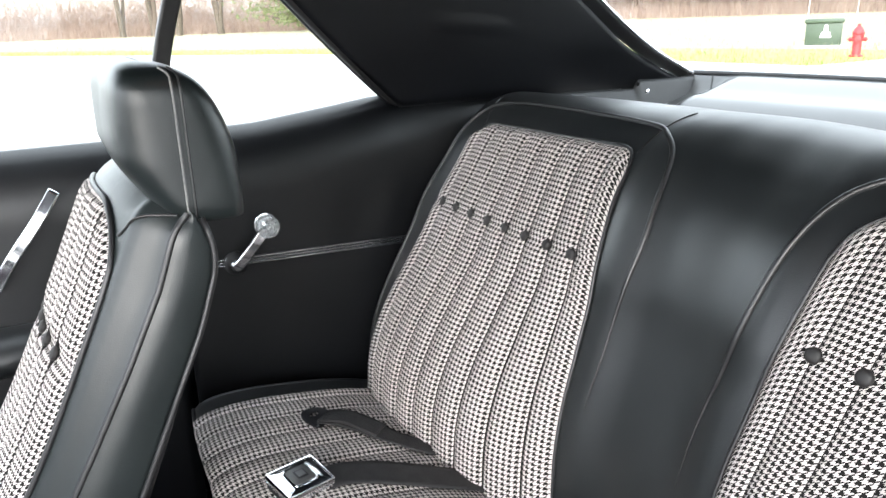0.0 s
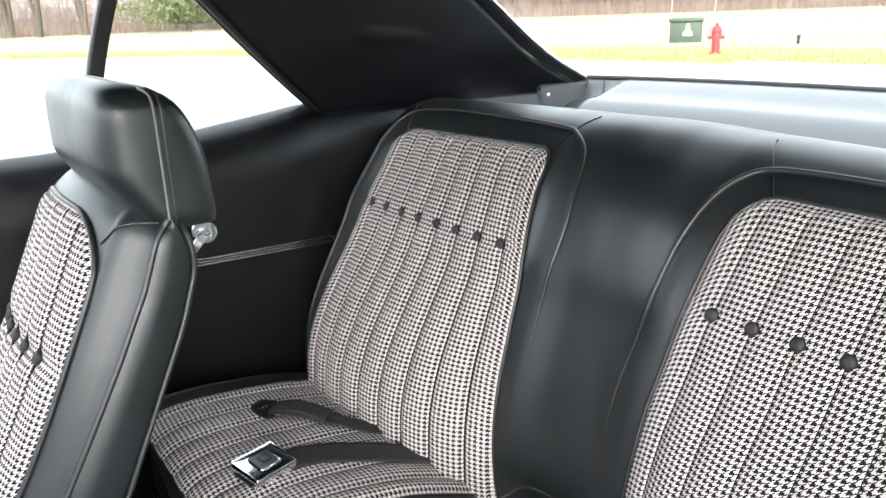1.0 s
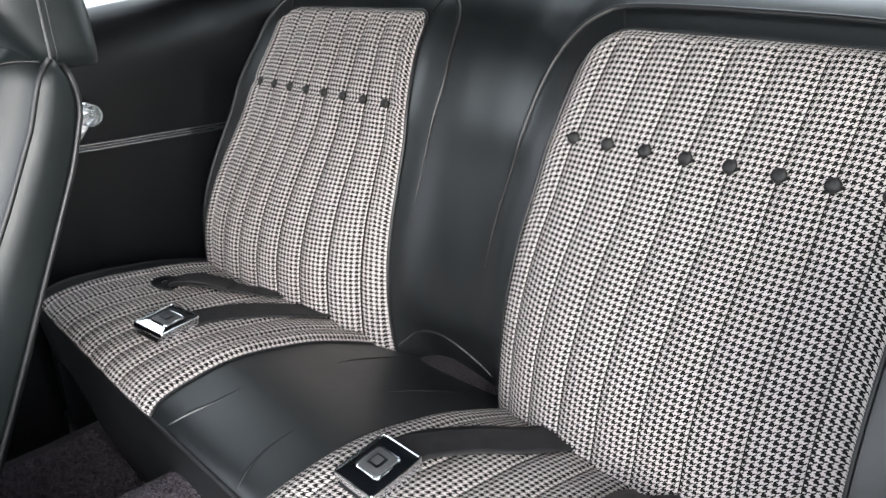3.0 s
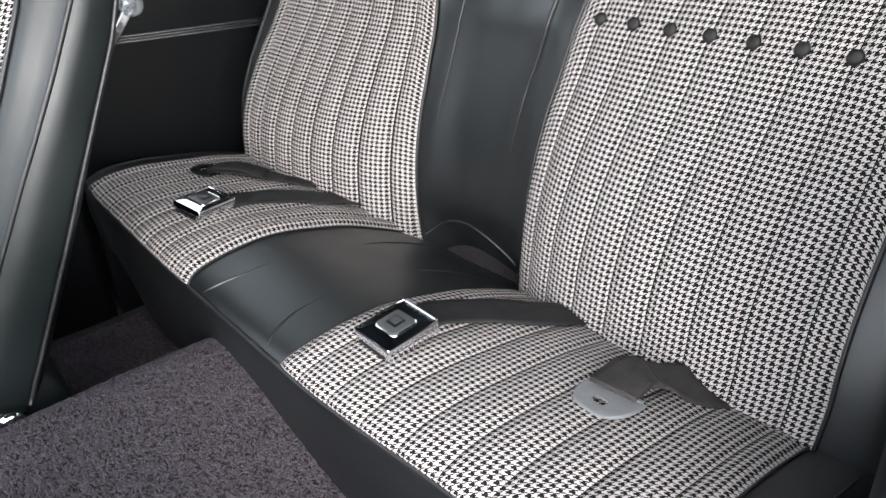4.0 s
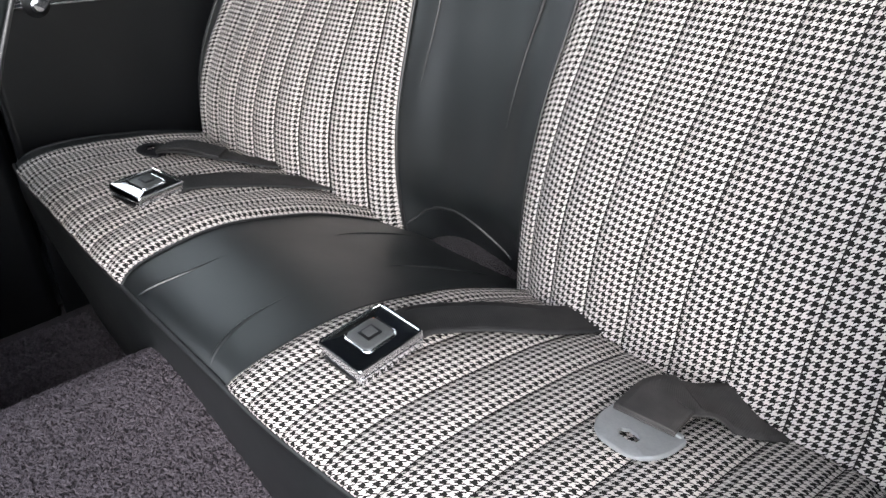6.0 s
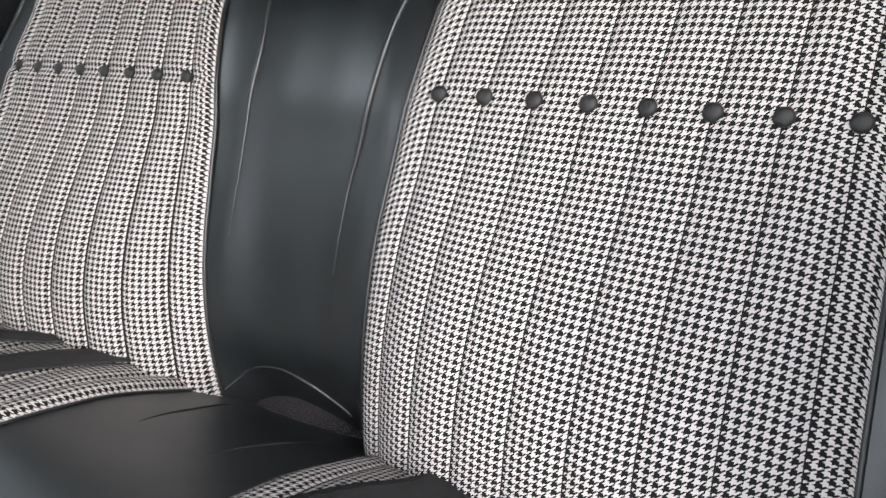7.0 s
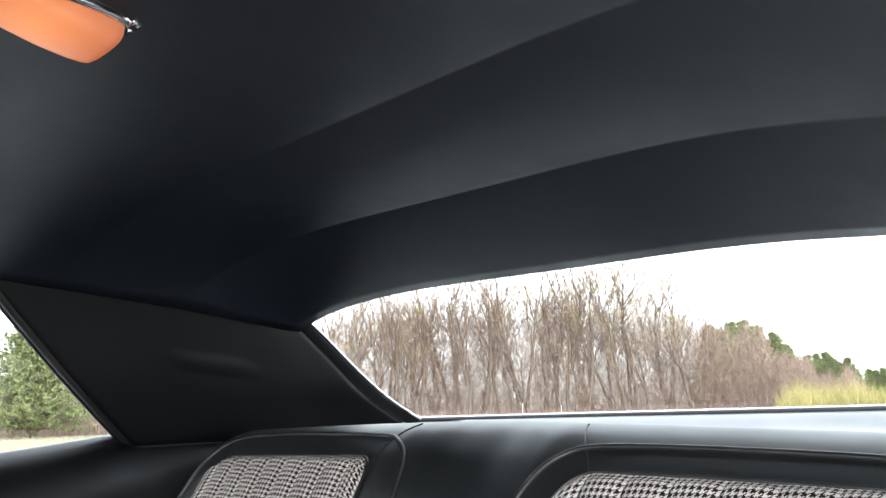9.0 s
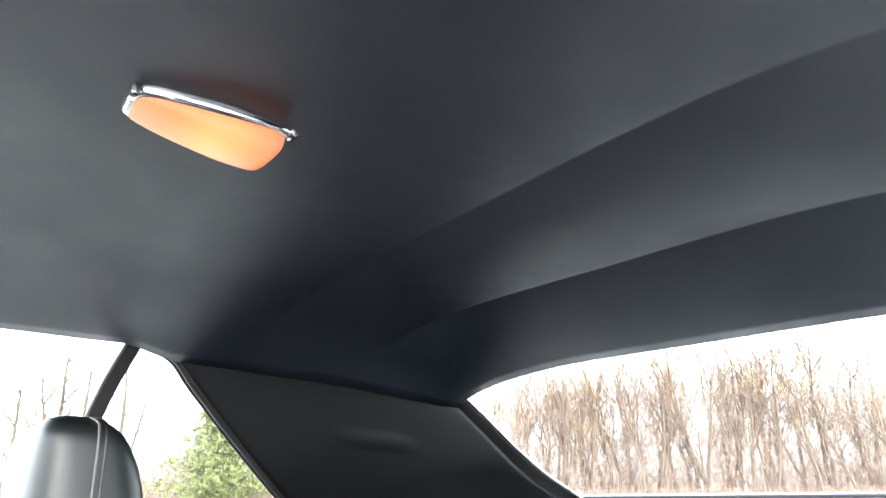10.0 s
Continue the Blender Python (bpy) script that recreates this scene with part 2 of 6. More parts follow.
def smooth_path(pts, n):
    """Catmull-Rom through points, n samples."""
    p = np.asarray(pts, float)
    q = np.vstack([2 * p[0] - p[1], p, 2 * p[-1] - p[-2]])
    t = np.linspace(0, len(p) - 1 - 1e-6, n)
    i = t.astype(int)
    f = (t - i)[:, None]
    a, b, c, d = q[i], q[i + 1], q[i + 2], q[i + 3]
    return 0.5 * (2 * b + (c - a) * f + (2 * a - 5 * b + 4 * c - d) * f ** 2 + (3 * b - a - 3 * c + d) * f ** 3)


def tube(name, path, r, sides=8, closed=False, radii=None):
    p = np.asarray(path, float)
    tan = np.gradient(p, axis=0)
    if closed:
        tan = np.roll(p, -1, 0) - np.roll(p, 1, 0)
    tan /= np.maximum(np.linalg.norm(tan, axis=1, keepdims=True), 1e-9)
    side = np.cross(tan[0], (0.31, 0.17, 0.93))
    side /= np.linalg.norm(side)
    rings = []
    for k in range(len(p)):
        side = side - tan[k] * (side @ tan[k])
        side /= np.linalg.norm(side)
        up = np.cross(tan[k], side)
        rr = r if radii is None else radii[k]
        ang = np.linspace(0, 2 * np.pi, sides, endpoint=False)
        rings.append(p[k] + rr * (np.cos(ang)[:, None] * side + np.sin(ang)[:, None] * up))
    P = np.array(rings)
    faces = grid_faces(len(p), sides, wrap_u=closed, wrap_v=True)
    verts = list(P.reshape(-1, 3))
    if not closed:
        faces.append(tuple(range(sides))[::-1])
        faces.append(tuple((len(p) - 1) * sides + j for j in range(sides)))
    return mesh_of(name, verts, [f[::-1] for f in faces])


def ribbon(name, path, across, width, thick=0.0022):
    """A strap: path of centres, a side direction for each, and its width."""
    p, s = np.asarray(path, float), np.asarray(across, float)
    s = s / np.linalg.norm(s, axis=1, keepdims=True)
    w = np.linspace(-0.5, 0.5, 7)
    P = p[:, None, :] + s[:, None, :] * (w[None, :, None] * width)
    run = np.r_[0, np.cumsum(np.linalg.norm(np.diff(p, axis=0), axis=1))]
    uv = np.stack(np.broadcast_arrays(run[:, None], (w * width)[None, :]), -1)
    return sheet(name, P, uv, thick)


def box_bm(sx, sy, sz, bevel=0.0, at=(0, 0, 0), rot=None, segs=2):
    bm = bmesh.new()
    m = Matrix.Translation(at) @ (rot or Matrix.Identity(4)) @ Matrix.Diagonal((sx, sy, sz, 1))
    bmesh.ops.create_cube(bm, size=1.0, matrix=m)
    if bevel:
        bmesh.ops.bevel(bm, geom=list(bm.edges), offset=bevel, segments=segs, affect="EDGES", profile=0.5)
    return bm


def lathe_bm(profile, sides=20, m=None):
    """A turned form: profile of (radius, height)."""
    bm = bmesh.new()
    rings = []
    for r, h in profile:
        rings.append([bm.verts.new((r * math.cos(2 * math.pi * k / sides), r * math.sin(2 * math.pi * k / sides), h)) for k in range(sides)])
    for a, b in zip(rings, rings[1:]):
        for k in range(sides):
            bm.faces.new((a[k], a[(k + 1) % sides], b[(k + 1) % sides], b[k]))
    bm.faces.new(rings[0][::-1])
    bm.faces.new(rings[-1])
    if m is not None:
        bmesh.ops.transform(bm, matrix=m, verts=bm.verts)
    return bm


def part(name, shape, material, parent=None, label="", smooth=True):
    """Links a bmesh or mesh as one object, under its thing where one is given."""
    if isinstance(shape, bmesh.types.BMesh):
        me = bpy.data.meshes.new(name)
        bmesh.ops.recalc_face_normals(shape, faces=shape.faces)
        shape.to_mesh(me)
        shape.free()
        if smooth:
            me.polygons.foreach_set("use_smooth", np.ones(len(me.polygons), dtype=bool))
            me.set_sharp_from_angle(angle=radians(40))
    else:
        me = shape
    if not me.materials:
        me.materials.append(material)
    ob = new(name, me)
    if parent is not None:
        ob.parent = parent
        ob.matrix_parent_inverse = world_of(parent).inverted()
    if label:
        ob["label"] = label
    return ob


def world_of(ob):
    m = ob.matrix_basis.copy()
    while ob.parent is not None:
        m = ob.parent.matrix_basis @ ob.matrix_parent_inverse @ m if ob.parent.parent is None else m
        ob = ob.parent
    return m


def thing(name, at, label, category, group="", kind=""):
    ob = new(name)
    ob.location = at
    ob.empty_display_size = 0.05
    return tagged(ob, label, category, group, kind)


def sstep(a, b, x):
    t = np.clip((np.asarray(x, float) - a) / (b - a), 0, 1)
    return t * t * (3 - 2 * t)


# ---------------------------------------------------------------- rear seat
BACK_CURVE = smooth_path([(-0.010, 0.15), (-0.045, 0.20), (-0.070, 0.255), (-0.067, 0.35), (-0.049, 0.45), (-0.014, 0.56), (0.002, 0.62), (0.035, 0.69), (0.074, 0.739), (0.105, 0.765), (0.135, 0.781), (0.17, 0.788), (0.205, 0.783), (0.235, 0.762), (0.25, 0.72), (0.255, 0.6), (0.255, 0.15)], 90)
BACK_TOP = int(np.argmax(BACK_CURVE[:, 1]))


# how far the lower part of each pad swells forward, from the valley outward
WRAP = smooth_path([(0.0, 0.0), (0.10, 0.0), (0.14, 0.016), (0.19, 0.040), (0.24, 0.055), (0.30, 0.065), (0.36, 0.071), (0.45, 0.075), (0.54, 0.067), (0.60, 0.055), (0.70, 0.045)], 120)


def back_shift(x, z):
    """How the backrest departs sideways from its middle profile."""
    ax = np.abs(x)
    low = 1 - sstep(0.36, 0.68, z)
    wrap = -np.interp(ax, WRAP[:, 0], WRAP[:, 1]) * low + 0.012 * np.clip((ax - 0.115) / 0.428, 0, 1) * np.exp(-(((z - 0.69) / 0.05) ** 2))
    edge = 0.10 * np.clip((ax - 0.575) / 0.085, 0, 1.2) ** 2.2
    valley = 0.010 * (1 - sstep(0.03, 0.09, ax)) + 0.045 * (1 - sstep(0.075, 0.120, ax)) * (1 - sstep(0.24, 0.36, z))
    rib = -0.006 * np.exp(-((ax - 0.098 - 0.08 * np.maximum(z - 0.5, 0)) / 0.018) ** 2) * sstep(0.30, 0.42, z)
    return wrap + edge + valley + rib


def back_drop(x, z):
    return -0.016 * np.clip(x / 0.55, 0, 1.2) * sstep(0.70, 0.785, z) - 0.008 * (np.abs(x) / 0.56) ** 2 * sstep(0.66, 0.78, z) - 0.05 * np.clip((np.abs(x) - 0.56) / 0.1, 0, 1.2) ** 2 * sstep(0.6, 0.78, z)


def back_at(x, z, off=0.0):
    """A point of the backrest's face at x and nominal height z, off metres proud."""
    x, z = np.broadcast_arrays(np.asarray(x, float), np.asarray(z, float))
    fy = lambda q: np.interp(q, BACK_CURVE[: BACK_TOP + 1, 1], BACK_CURVE[: BACK_TOP + 1, 0])
    e = 0.004
    y = fy(z) + back_shift(x, z)
    zy = (fy(np.minimum(z + e, 0.787)) - fy(z - e)) / (2 * e)
    xy = (back_shift(x + e, z) - back_shift(x - e, z)) / (2 * e)
    n = np.stack([xy, -np.ones_like(x), zy], -1)
    n /= np.linalg.norm(n, axis=-1, keepdims=True)
    return np.stack([x, y, z + back_drop(x, z)], -1) + n * np.asarray(off)[..., None]


def padded(u, cuts, depth):
    """The pillowed height of channels sewn along cuts."""
    edges = np.r_[0.0, cuts, 1.0]
    k = np.clip(np.searchsorted(edges, u, side="right") - 1, 0, len(edges) - 2)
    f = (u - edges[k]) / (edges[k + 1] - edges[k])
    return depth * (1 - np.abs(2 * f - 1) ** 4.0)


CHECK = 0.0070
PAD = 0.0060
CUTS = 0.091 + 0.1195 * np.arange(8)


def channel_columns(cuts, per=9):
    edges = np.r_[0.0, cuts, 1.0]
    cols = [0.0]
    for a, b in zip(edges, edges[1:]):
        t = np.linspace(0, 1, per + 1)[1:]
        t = 0.5 - 0.5 * np.cos(np.pi * t)
        cols += list(a + (b - a) * t)
    return np.array(cols)


def inner_edge(z):
    return np.interp(z, [0.2, 0.28, 0.5, 0.58, 0.63, 0.70, 0.76], [0.108, 0.110, 0.119, 0.128, 0.136, 0.145, 0.150])


def back_insert_xz(u, v, side):
    """Maps u across and v up to x and z, with the rounded upper corners."""
    top, ri, ro = (0.745, 0.028, 0.052) if side < 0 else (0.739, 0.046, 0.064)
    w = 0.40
    di, do = u * w, (1 - u) * w
    fall = np.where(di < ri, ri - np.sqrt(np.maximum(ri ** 2 - (ri - di) ** 2, 0)), 0.0)
    fall = fall + np.where(do < ro, ro - np.sqrt(np.maximum(ro ** 2 - (ro - do) ** 2, 0)), 0.0)
    z = 0.225 + (top - fall - 0.225) * v
    xi = inner_edge(z) - (0.009 * np.exp(-((z - 0.615) / 0.07) ** 2) if side < 0 else 0.0)
    x = xi + (np.interp(z, [0.25, 0.35, 0.6], [0.543, 0.549, 0.538]) - xi) * u
    return side * x, z


def cloth_uv(u, run, side, flip=1.0):
    """Cloth coordinates: seven checks to a channel across, true length along."""
    return np.stack([side * (u - CUTS[0]) / (CUTS[1] - CUTS[0]) * 7 * CHECK, flip * run], -1)


BENCH = thing("rear_bench", (0, -0.1, 0.01), "black vinyl rear car bench with pleated houndstooth cloth inserts", "car seat")


def build_rear_back():
    seat = BENCH
    xs = np.r_[np.linspace(-0.67, -0.56, 14), np.linspace(-0.545, 0.545, 70), np.linspace(0.56, 0.67, 14)]
    loops = []
    for x in xs:
        y, z = BACK_CURVE[:, 0].copy(), BACK_CURVE[:, 1].copy()
        front = np.arange(len(y)) <= BACK_TOP
        sh = back_shift(np.full(len(y), x), z)
        sh = np.where(front, sh, sh * np.clip((0.255 - y) / 0.085, 0, 1) * 0.6)
        loops.append(np.stack([np.full(len(y), x), np.minimum(y + sh, 0.256), z + back_drop(np.full(len(y), x), z)], -1))
    part("backrest_body", loft("backrest_body", loops), VINYL, seat)
    us = channel_columns(CUTS)
    vs = np.r_[np.linspace(0, 0.70, 30), np.linspace(0.715, 0.84, 22), np.linspace(0.855, 1.0, 14)]
    button = lathe_bm([(0.003, -0.003), (0.0068, -0.001), (0.0078, 0.0012), (0.0073, 0.0036), (0.005, 0.0052), (0.002, 0.0057)], 14)
    button_me = bpy.data.meshes.new("button")
    button.to_mesh(button_me)
    button.free()
    button_me.polygons.foreach_set("use_smooth", np.ones(len(button_me.polygons), dtype=bool))
    for side in (-1, 1):
        U, V = np.meshgrid(us, vs, indexing="ij")
        X, Z = back_insert_xz(U, V, side)
        rim = np.minimum(np.minimum(np.minimum(U, 1 - U) * 0.41, (1 - V) * 0.48), V * 0.51 + 0.003)
        crown = 0.005 * np.sin(np.pi * np.clip(U, 0, 1)) ** 0.7
        row = np.exp(-((Z - 0.62) / 0.009) ** 2)
        h = (padded(U, CUTS, PAD * (1.35 if side < 0 else 0.7)) * (1 - 0.35 * row) + crown + 0.0012) * sstep(0, 0.012, rim) + 0.0020
        h -= 0.0016 * np.exp(-((Z - 0.62) / 0.005) ** 2) * sstep(0, 0.02, rim)
        P = back_at(X, Z, h)
        run = np.cumsum(np.r_[np.zeros((1, U.shape[0])), np.linalg.norm(np.diff(P, axis=1), axis=2).T], axis=0).T
        uv = cloth_uv(U, np.broadcast_to(run[U.shape[0] // 2], U.shape), side)
        ins = part("cloth_insert", sheet("cloth_insert", P, uv, 0.0, flip=side > 0), FABRIC, seat, "pleated black and white houndstooth cloth insert")
        # sewn lines between the channels, as dark cords standing for shade in the creases
        for c in CUTS:
            v = np.linspace(0.02, 0.965, 60)
            x, z = back_insert_xz(np.full(60, c), v, side)
            dip = 0.0032 + 0.005 * math.sin(math.pi * c) ** 0.7
            part("seam_shade_line", tube("seam_shade_line", back_at(x, z, dip + 0.0004), 0.0021 if side < 0 else 0.0006, 6), SEAM_SHADE, ins)
        # welt round the insert
        u = np.r_[np.zeros(40), np.linspace(0, 1, 90)[1:-1], np.ones(40)]
        v = np.r_[np.linspace(0, 1, 40), np.ones(88), np.linspace(1, 0, 40)]
        x, z = back_insert_xz(u, v, side)
        part("welt", tube("welt", back_at(x, z, 0.0024), 0.0024, 8), WELT, ins)
        for c in CUTS:
            x, z = back_insert_xz(np.array([c]), np.array([0.0]), side)
            x = side * (inner_edge(0.62) + (0.538 - inner_edge(0.62)) * c)
            o = back_at(x, 0.62, 0.0042 + 0.004 * math.sin(math.pi * c) ** 0.7)
            b = part("button", button_me, BUTTON, ins, "round black vinyl-covered button")
            b.matrix_basis = Matrix.Translation(tuple(o)) @ Euler((radians(68 + random.uniform(-5, 5)), 0, radians(random.uniform(-8, 8)))).to_matrix().to_4x4()
        # outer piping of the pad
        if side < 0:
            pts = [(0.085, 0.46), (0.082, 0.51), (0.080, 0.568), (0.075, 0.62), (0.073, 0.662), (0.079, 0.70), (0.090, 0.735), (0.106, 0.755), (0.130, 0.766), (0.170, 0.7715), (0.286, 0.775), (0.41, 0.777), (0.49, 0.776), (0.55, 0.768)]
        else:
            pts = [(0.062, 0.44), (0.066, 0.49), (0.071, 0.53), (0.078, 0.56), (0.088, 0.61), (0.097, 0.66), (0.104, 0.69), (0.113, 0.718), (0.124, 0.740), (0.138, 0.754), (0.160, 0.7625), (0.222, 0.7665), (0.334, 0.768), (0.43, 0.768), (0.48, 0.765), (0.53, 0.758)]
        pts += [(0.578, 0.735), (0.596, 0.69), (0.600, 0.60), (0.602, 0.45), (0.602, 0.26)]
        q = smooth_path(pts, 150)
        rad = np.full(150, 0.0035)
        rad[:30] = np.linspace(0.0004, 0.0035, 30)
        part("piping", tube("piping", back_at(side * q[:, 0], q[:, 1], 0.0006), 0.0026, 8, radii=rad), WELT, seat, "black vinyl piping round the seat pad")
        # joining seams over the corners
        inner = [(0.152, 0.742), (0.150, 0.755), (0.146, 0.767), (0.138, 0.779), (0.130, 0.786)] if side < 0 else [(0.180, 0.738), (0.170, 0.751), (0.160, 0.7625), (0.146, 0.776), (0.134, 0.786)]
        for line in (inner, [(0.512, 0.722), (0.522, 0.738), (0.534, 0.755), (0.548, 0.770), (0.562, 0.782)]):
            q = smooth_path(line, 24)
            part("seam", tube("seam", back_at(side * q[:, 0], q[:, 1], 0.0002), 0.0012, 6), WELT, seat)
    # rolled lower edge of the middle panel, arched over the hollow
    q = smooth_path([(-0.112, 0.262), (-0.098, 0.277), (-0.084, 0.290), (-0.060, 0.299), (-0.028, 0.300), (0.000, 0.289), (0.022, 0.272), (0.045, 0.252)], 40)
    part("piping", tube("piping", back_at(q[:, 0], q[:, 1], 0.0004), 0.0024, 8), WELT, seat)
    return seat


CUSH_CURVE = smooth_path([(0.03, 0.205), (-0.02, 0.236), (-0.06, 0.264), (-0.12, 0.296), (-0.2, 0.319), (-0.28, 0.331), (-0.35, 0.338), (-0.40, 0.338), (-0.43, 0.332), (-0.444, 0.321), (-0.445, 0.305), (-0.437, 0.25), (-0.425, 0.18), (-0.405, 0.10), (-0.38, 0.02), (-0.3, 0.008), (0.02, 0.008)], 90)
CUSH_LIP = 9 / 16


def cush_at(x, s, off=0.0):
    """A point of the cushion's skin at x and share s of the way round its profile."""
    x, s = np.broadcast_arrays(np.asarray(x, float), np.asarray(s, float))
    t = s * (len(CUSH_CURVE) - 1)
    k = np.arange(len(CUSH_CURVE))

    def bare(x, t):
        y, z = np.interp(t, k, CUSH_CURVE[:, 0]), np.interp(t, k, CUSH_CURVE[:, 1])
        ax = np.abs(x)
        front = np.clip((-0.2 - y) / 0.23, 0, 1)
        y = y + 0.022 * np.clip((ax - 0.40) / 0.25, 0, 1.1) ** 2 * front
        y = y + np.where(x > 0, 0.017, 0.007) * sstep(0.15, 0.42, ax) * front
        up = sstep(0.10, 0.28, z)
        z = z - 0.06 * np.clip((ax - 0.585) / 0.075, 0, 1.2) ** 2 * up
        z = z + (0.011 * np.exp(-(((y + 0.31) / 0.08) ** 2)) - 0.011 * sstep(-0.22, -0.10, y)) * (1 - sstep(0.12, 0.30, ax)) * up
        return np.stack([x, y, z], -1)

    p = bare(x, t)
    dx, dt = bare(x + 0.003, t) - bare(x - 0.003, t), bare(x, t + 0.2) - bare(x, t - 0.2)
    n = np.cross(dx, dt)
    n /= np.maximum(np.linalg.norm(n, axis=-1, keepdims=True), 1e-9)
    n = np.where((n[..., 2:3] * 0.7 - n[..., 1:2] * 0.5) < 0, -n, n)
    return p + n * np.asarray(off)[..., None]


def cush_inner(v):
    return np.interp(v, [0, 0.3, 0.6, 0.85, 1.0], [0.129, 0.128, 0.126, 0.123, 0.117])


def build_rear_cushion():
    seat = BENCH
    xs = np.r_[np.linspace(-0.665, -0.57, 12), np.linspace(-0.555, 0.555, 60), np.linspace(0.57, 0.665, 12)]
    s = np.linspace(0, 1, 100)
    loops = [cush_at(np.full(100, x), s) for x in xs]
    part("cushion_body", loft("cushion_body", loops), VINYL, seat)
    us = channel_columns(CUTS)
    vs = np.linspace(0, 1, 56)
    for side in (-1, 1):
        U, V = np.meshgrid(us, vs, indexing="ij")
        S = 0.09 + (CUSH_LIP - 0.004 - 0.09) * V
        XI = cush_inner(V)
        X = side * (XI + (0.540 + 0.008 * V - XI) * U)
        rim = np.minimum(np.minimum(U, 1 - U) * 0.42, (1 - V) * 0.42)
        crown = 0.004 * np.sin(np.pi * np.clip(U, 0, 1)) ** 0.6 * sstep(0, 0.2, V)
        h = (padded(U, CUTS, PAD * (1.0 if side < 0 else 0.6)) + crown + 0.0012) * sstep(0, 0.014, rim) + 0.0018
        P = cush_at(X, S, h)
        run = np.cumsum(np.r_[np.zeros((1, U.shape[0])), np.linalg.norm(np.diff(P, axis=1), axis=2).T], axis=0).T
        uv = cloth_uv(U, np.broadcast_to(run[U.shape[0] // 2], U.shape), side, -1.0)
        ins = part("cloth_insert", sheet("cloth_insert", P, uv, 0.0, flip=side < 0), FABRIC, seat, "pleated black and white houndstooth cloth insert")
        for c in CUTS:
            v = np.linspace(0.02, 0.985, 60)
            xi = cush_inner(v)
            x = side * (xi + (0.540 + 0.008 * v - xi) * c)
            dip = 0.0030 + 0.004 * math.sin(math.pi * c) ** 0.6 * sstep(0, 0.2, v)
            dip = np.where(v > 0.95, 0.003 + (dip - 0.003) * (1 - v) / 0.05, dip)
            # dark cord drawn for the shade that lies in the fold
            part("seam_shade_line", tube("seam_shade_line", cush_at(x, 0.09 + (CUSH_LIP - 0.004 - 0.09) * v, dip + 0.0005), 0.0010 if side < 0 else 0.0004, 6), SEAM_SHADE, ins)
        for edge, end in ((0.0, 0.112), (1.0, 0.54)):
            v = np.linspace(0.02, 1.0, 50)
            x = side * (cush_inner(v) if edge == 0 else end + 0.008 * v)
            part("welt", tube("welt", cush_at(x, 0.09 + (CUSH_LIP - 0.004 - 0.09) * v, 0.0015), 0.0016, 6), WELT, ins)
        # pleats pressed in the vinyl beside the inserts
        for line in ([(0.083, 0.545), (0.078, 0.52), (0.070, 0.47), (0.062, 0.42), (0.06, 0.37)], [(0.05, 0.27), (0.062, 0.21), (0.075, 0.15)], [(0.592, 0.54), (0.594, 0.45), (0.592, 0.30), (0.588, 0.16)]):
            q = smooth_path(line, 30)
            rad = 0.0026 * np.sin(np.linspace(0.15, 2.9, 30))
            part("pressed_seam", tube("pressed_seam", cush_at(side * q[:, 0], q[:, 1], -0.0006), 0.002, 6, radii=np.maximum(rad, 0.0003)), VINYL, seat)
    x = np.linspace(-0.64, 0.64, 120)
    part("piping", tube("piping", cush_at(x, np.full(120, CUSH_LIP), 0.001), 0.0034, 8), WELT, seat, "black vinyl piping along the front edge")
    return seat


# ---------------------------------------------------------------- rear seat belts
def cush_height(x, y):
    """Height of the padded cushion at a place."""
    s = np.linspace(0.02, CUSH_LIP, 200)
    p = cush_at(np.full(200, x), s, 0.0112)
    return float(np.interp(-y, -p[:, 1], p[:, 2]))


def strap_on_cushion(name, pts, width, mat, parent, twist=None, thick=0.0022, lift=0.003):
    """A strap that follows the cushion from place to place (x, y, extra height)."""
    q = smooth_path(pts, 44)
    path = np.array([(x, y, cush_height(x, y) + lift + e) for x, y, e in q])
    tan = np.gradient(path, axis=0)
    across = np.cross(tan, (0, 0, 1.0))
    if twist is not None:
        a = np.interp(np.linspace(0, 1, 44), [t for t, _ in twist], [radians(d) for _, d in twist])
        n = np.cross(across, tan)
        n /= np.linalg.norm(n, axis=1, keepdims=True)
        across /= np.linalg.norm(across, axis=1, keepdims=True)
        across = across * np.cos(a)[:, None] + n * np.sin(a)[:, None]
    return part(name, ribbon(name, path, across, width, thick), mat, parent)


def square_ring(bm, w, l, z, round_off, n=6):
    """A ring of a rounded square."""
    out = []
    for cx, cy, a0 in ((1, 1, 0), (-1, 1, 90), (-1, -1, 180), (1, -1, 270)):
        for k in range(n):
            a = radians(a0 + 90 * k / (n - 1))
            out.append(bm.verts.new((cx * (w / 2 - round_off) + round_off * math.cos(a), cy * (l / 2 - round_off) + round_off * math.sin(a), z)))
    return out


def stacked(rings, top=True, bottom=True):
    """A solid through rings of (width, length, height, corner radius)."""
    bm = bmesh.new()
    rows = [square_ring(bm, *r) for r in rings]
    for a, b in zip(rows, rows[1:]):
        for k in range(len(a)):
            bm.faces.new((a[k], a[(k + 1) % len(a)], b[(k + 1) % len(a)], b[k]))
    if bottom:
        bm.faces.new(rows[0][::-1])
    if top:
        bm.faces.new(rows[-1])
    return bm


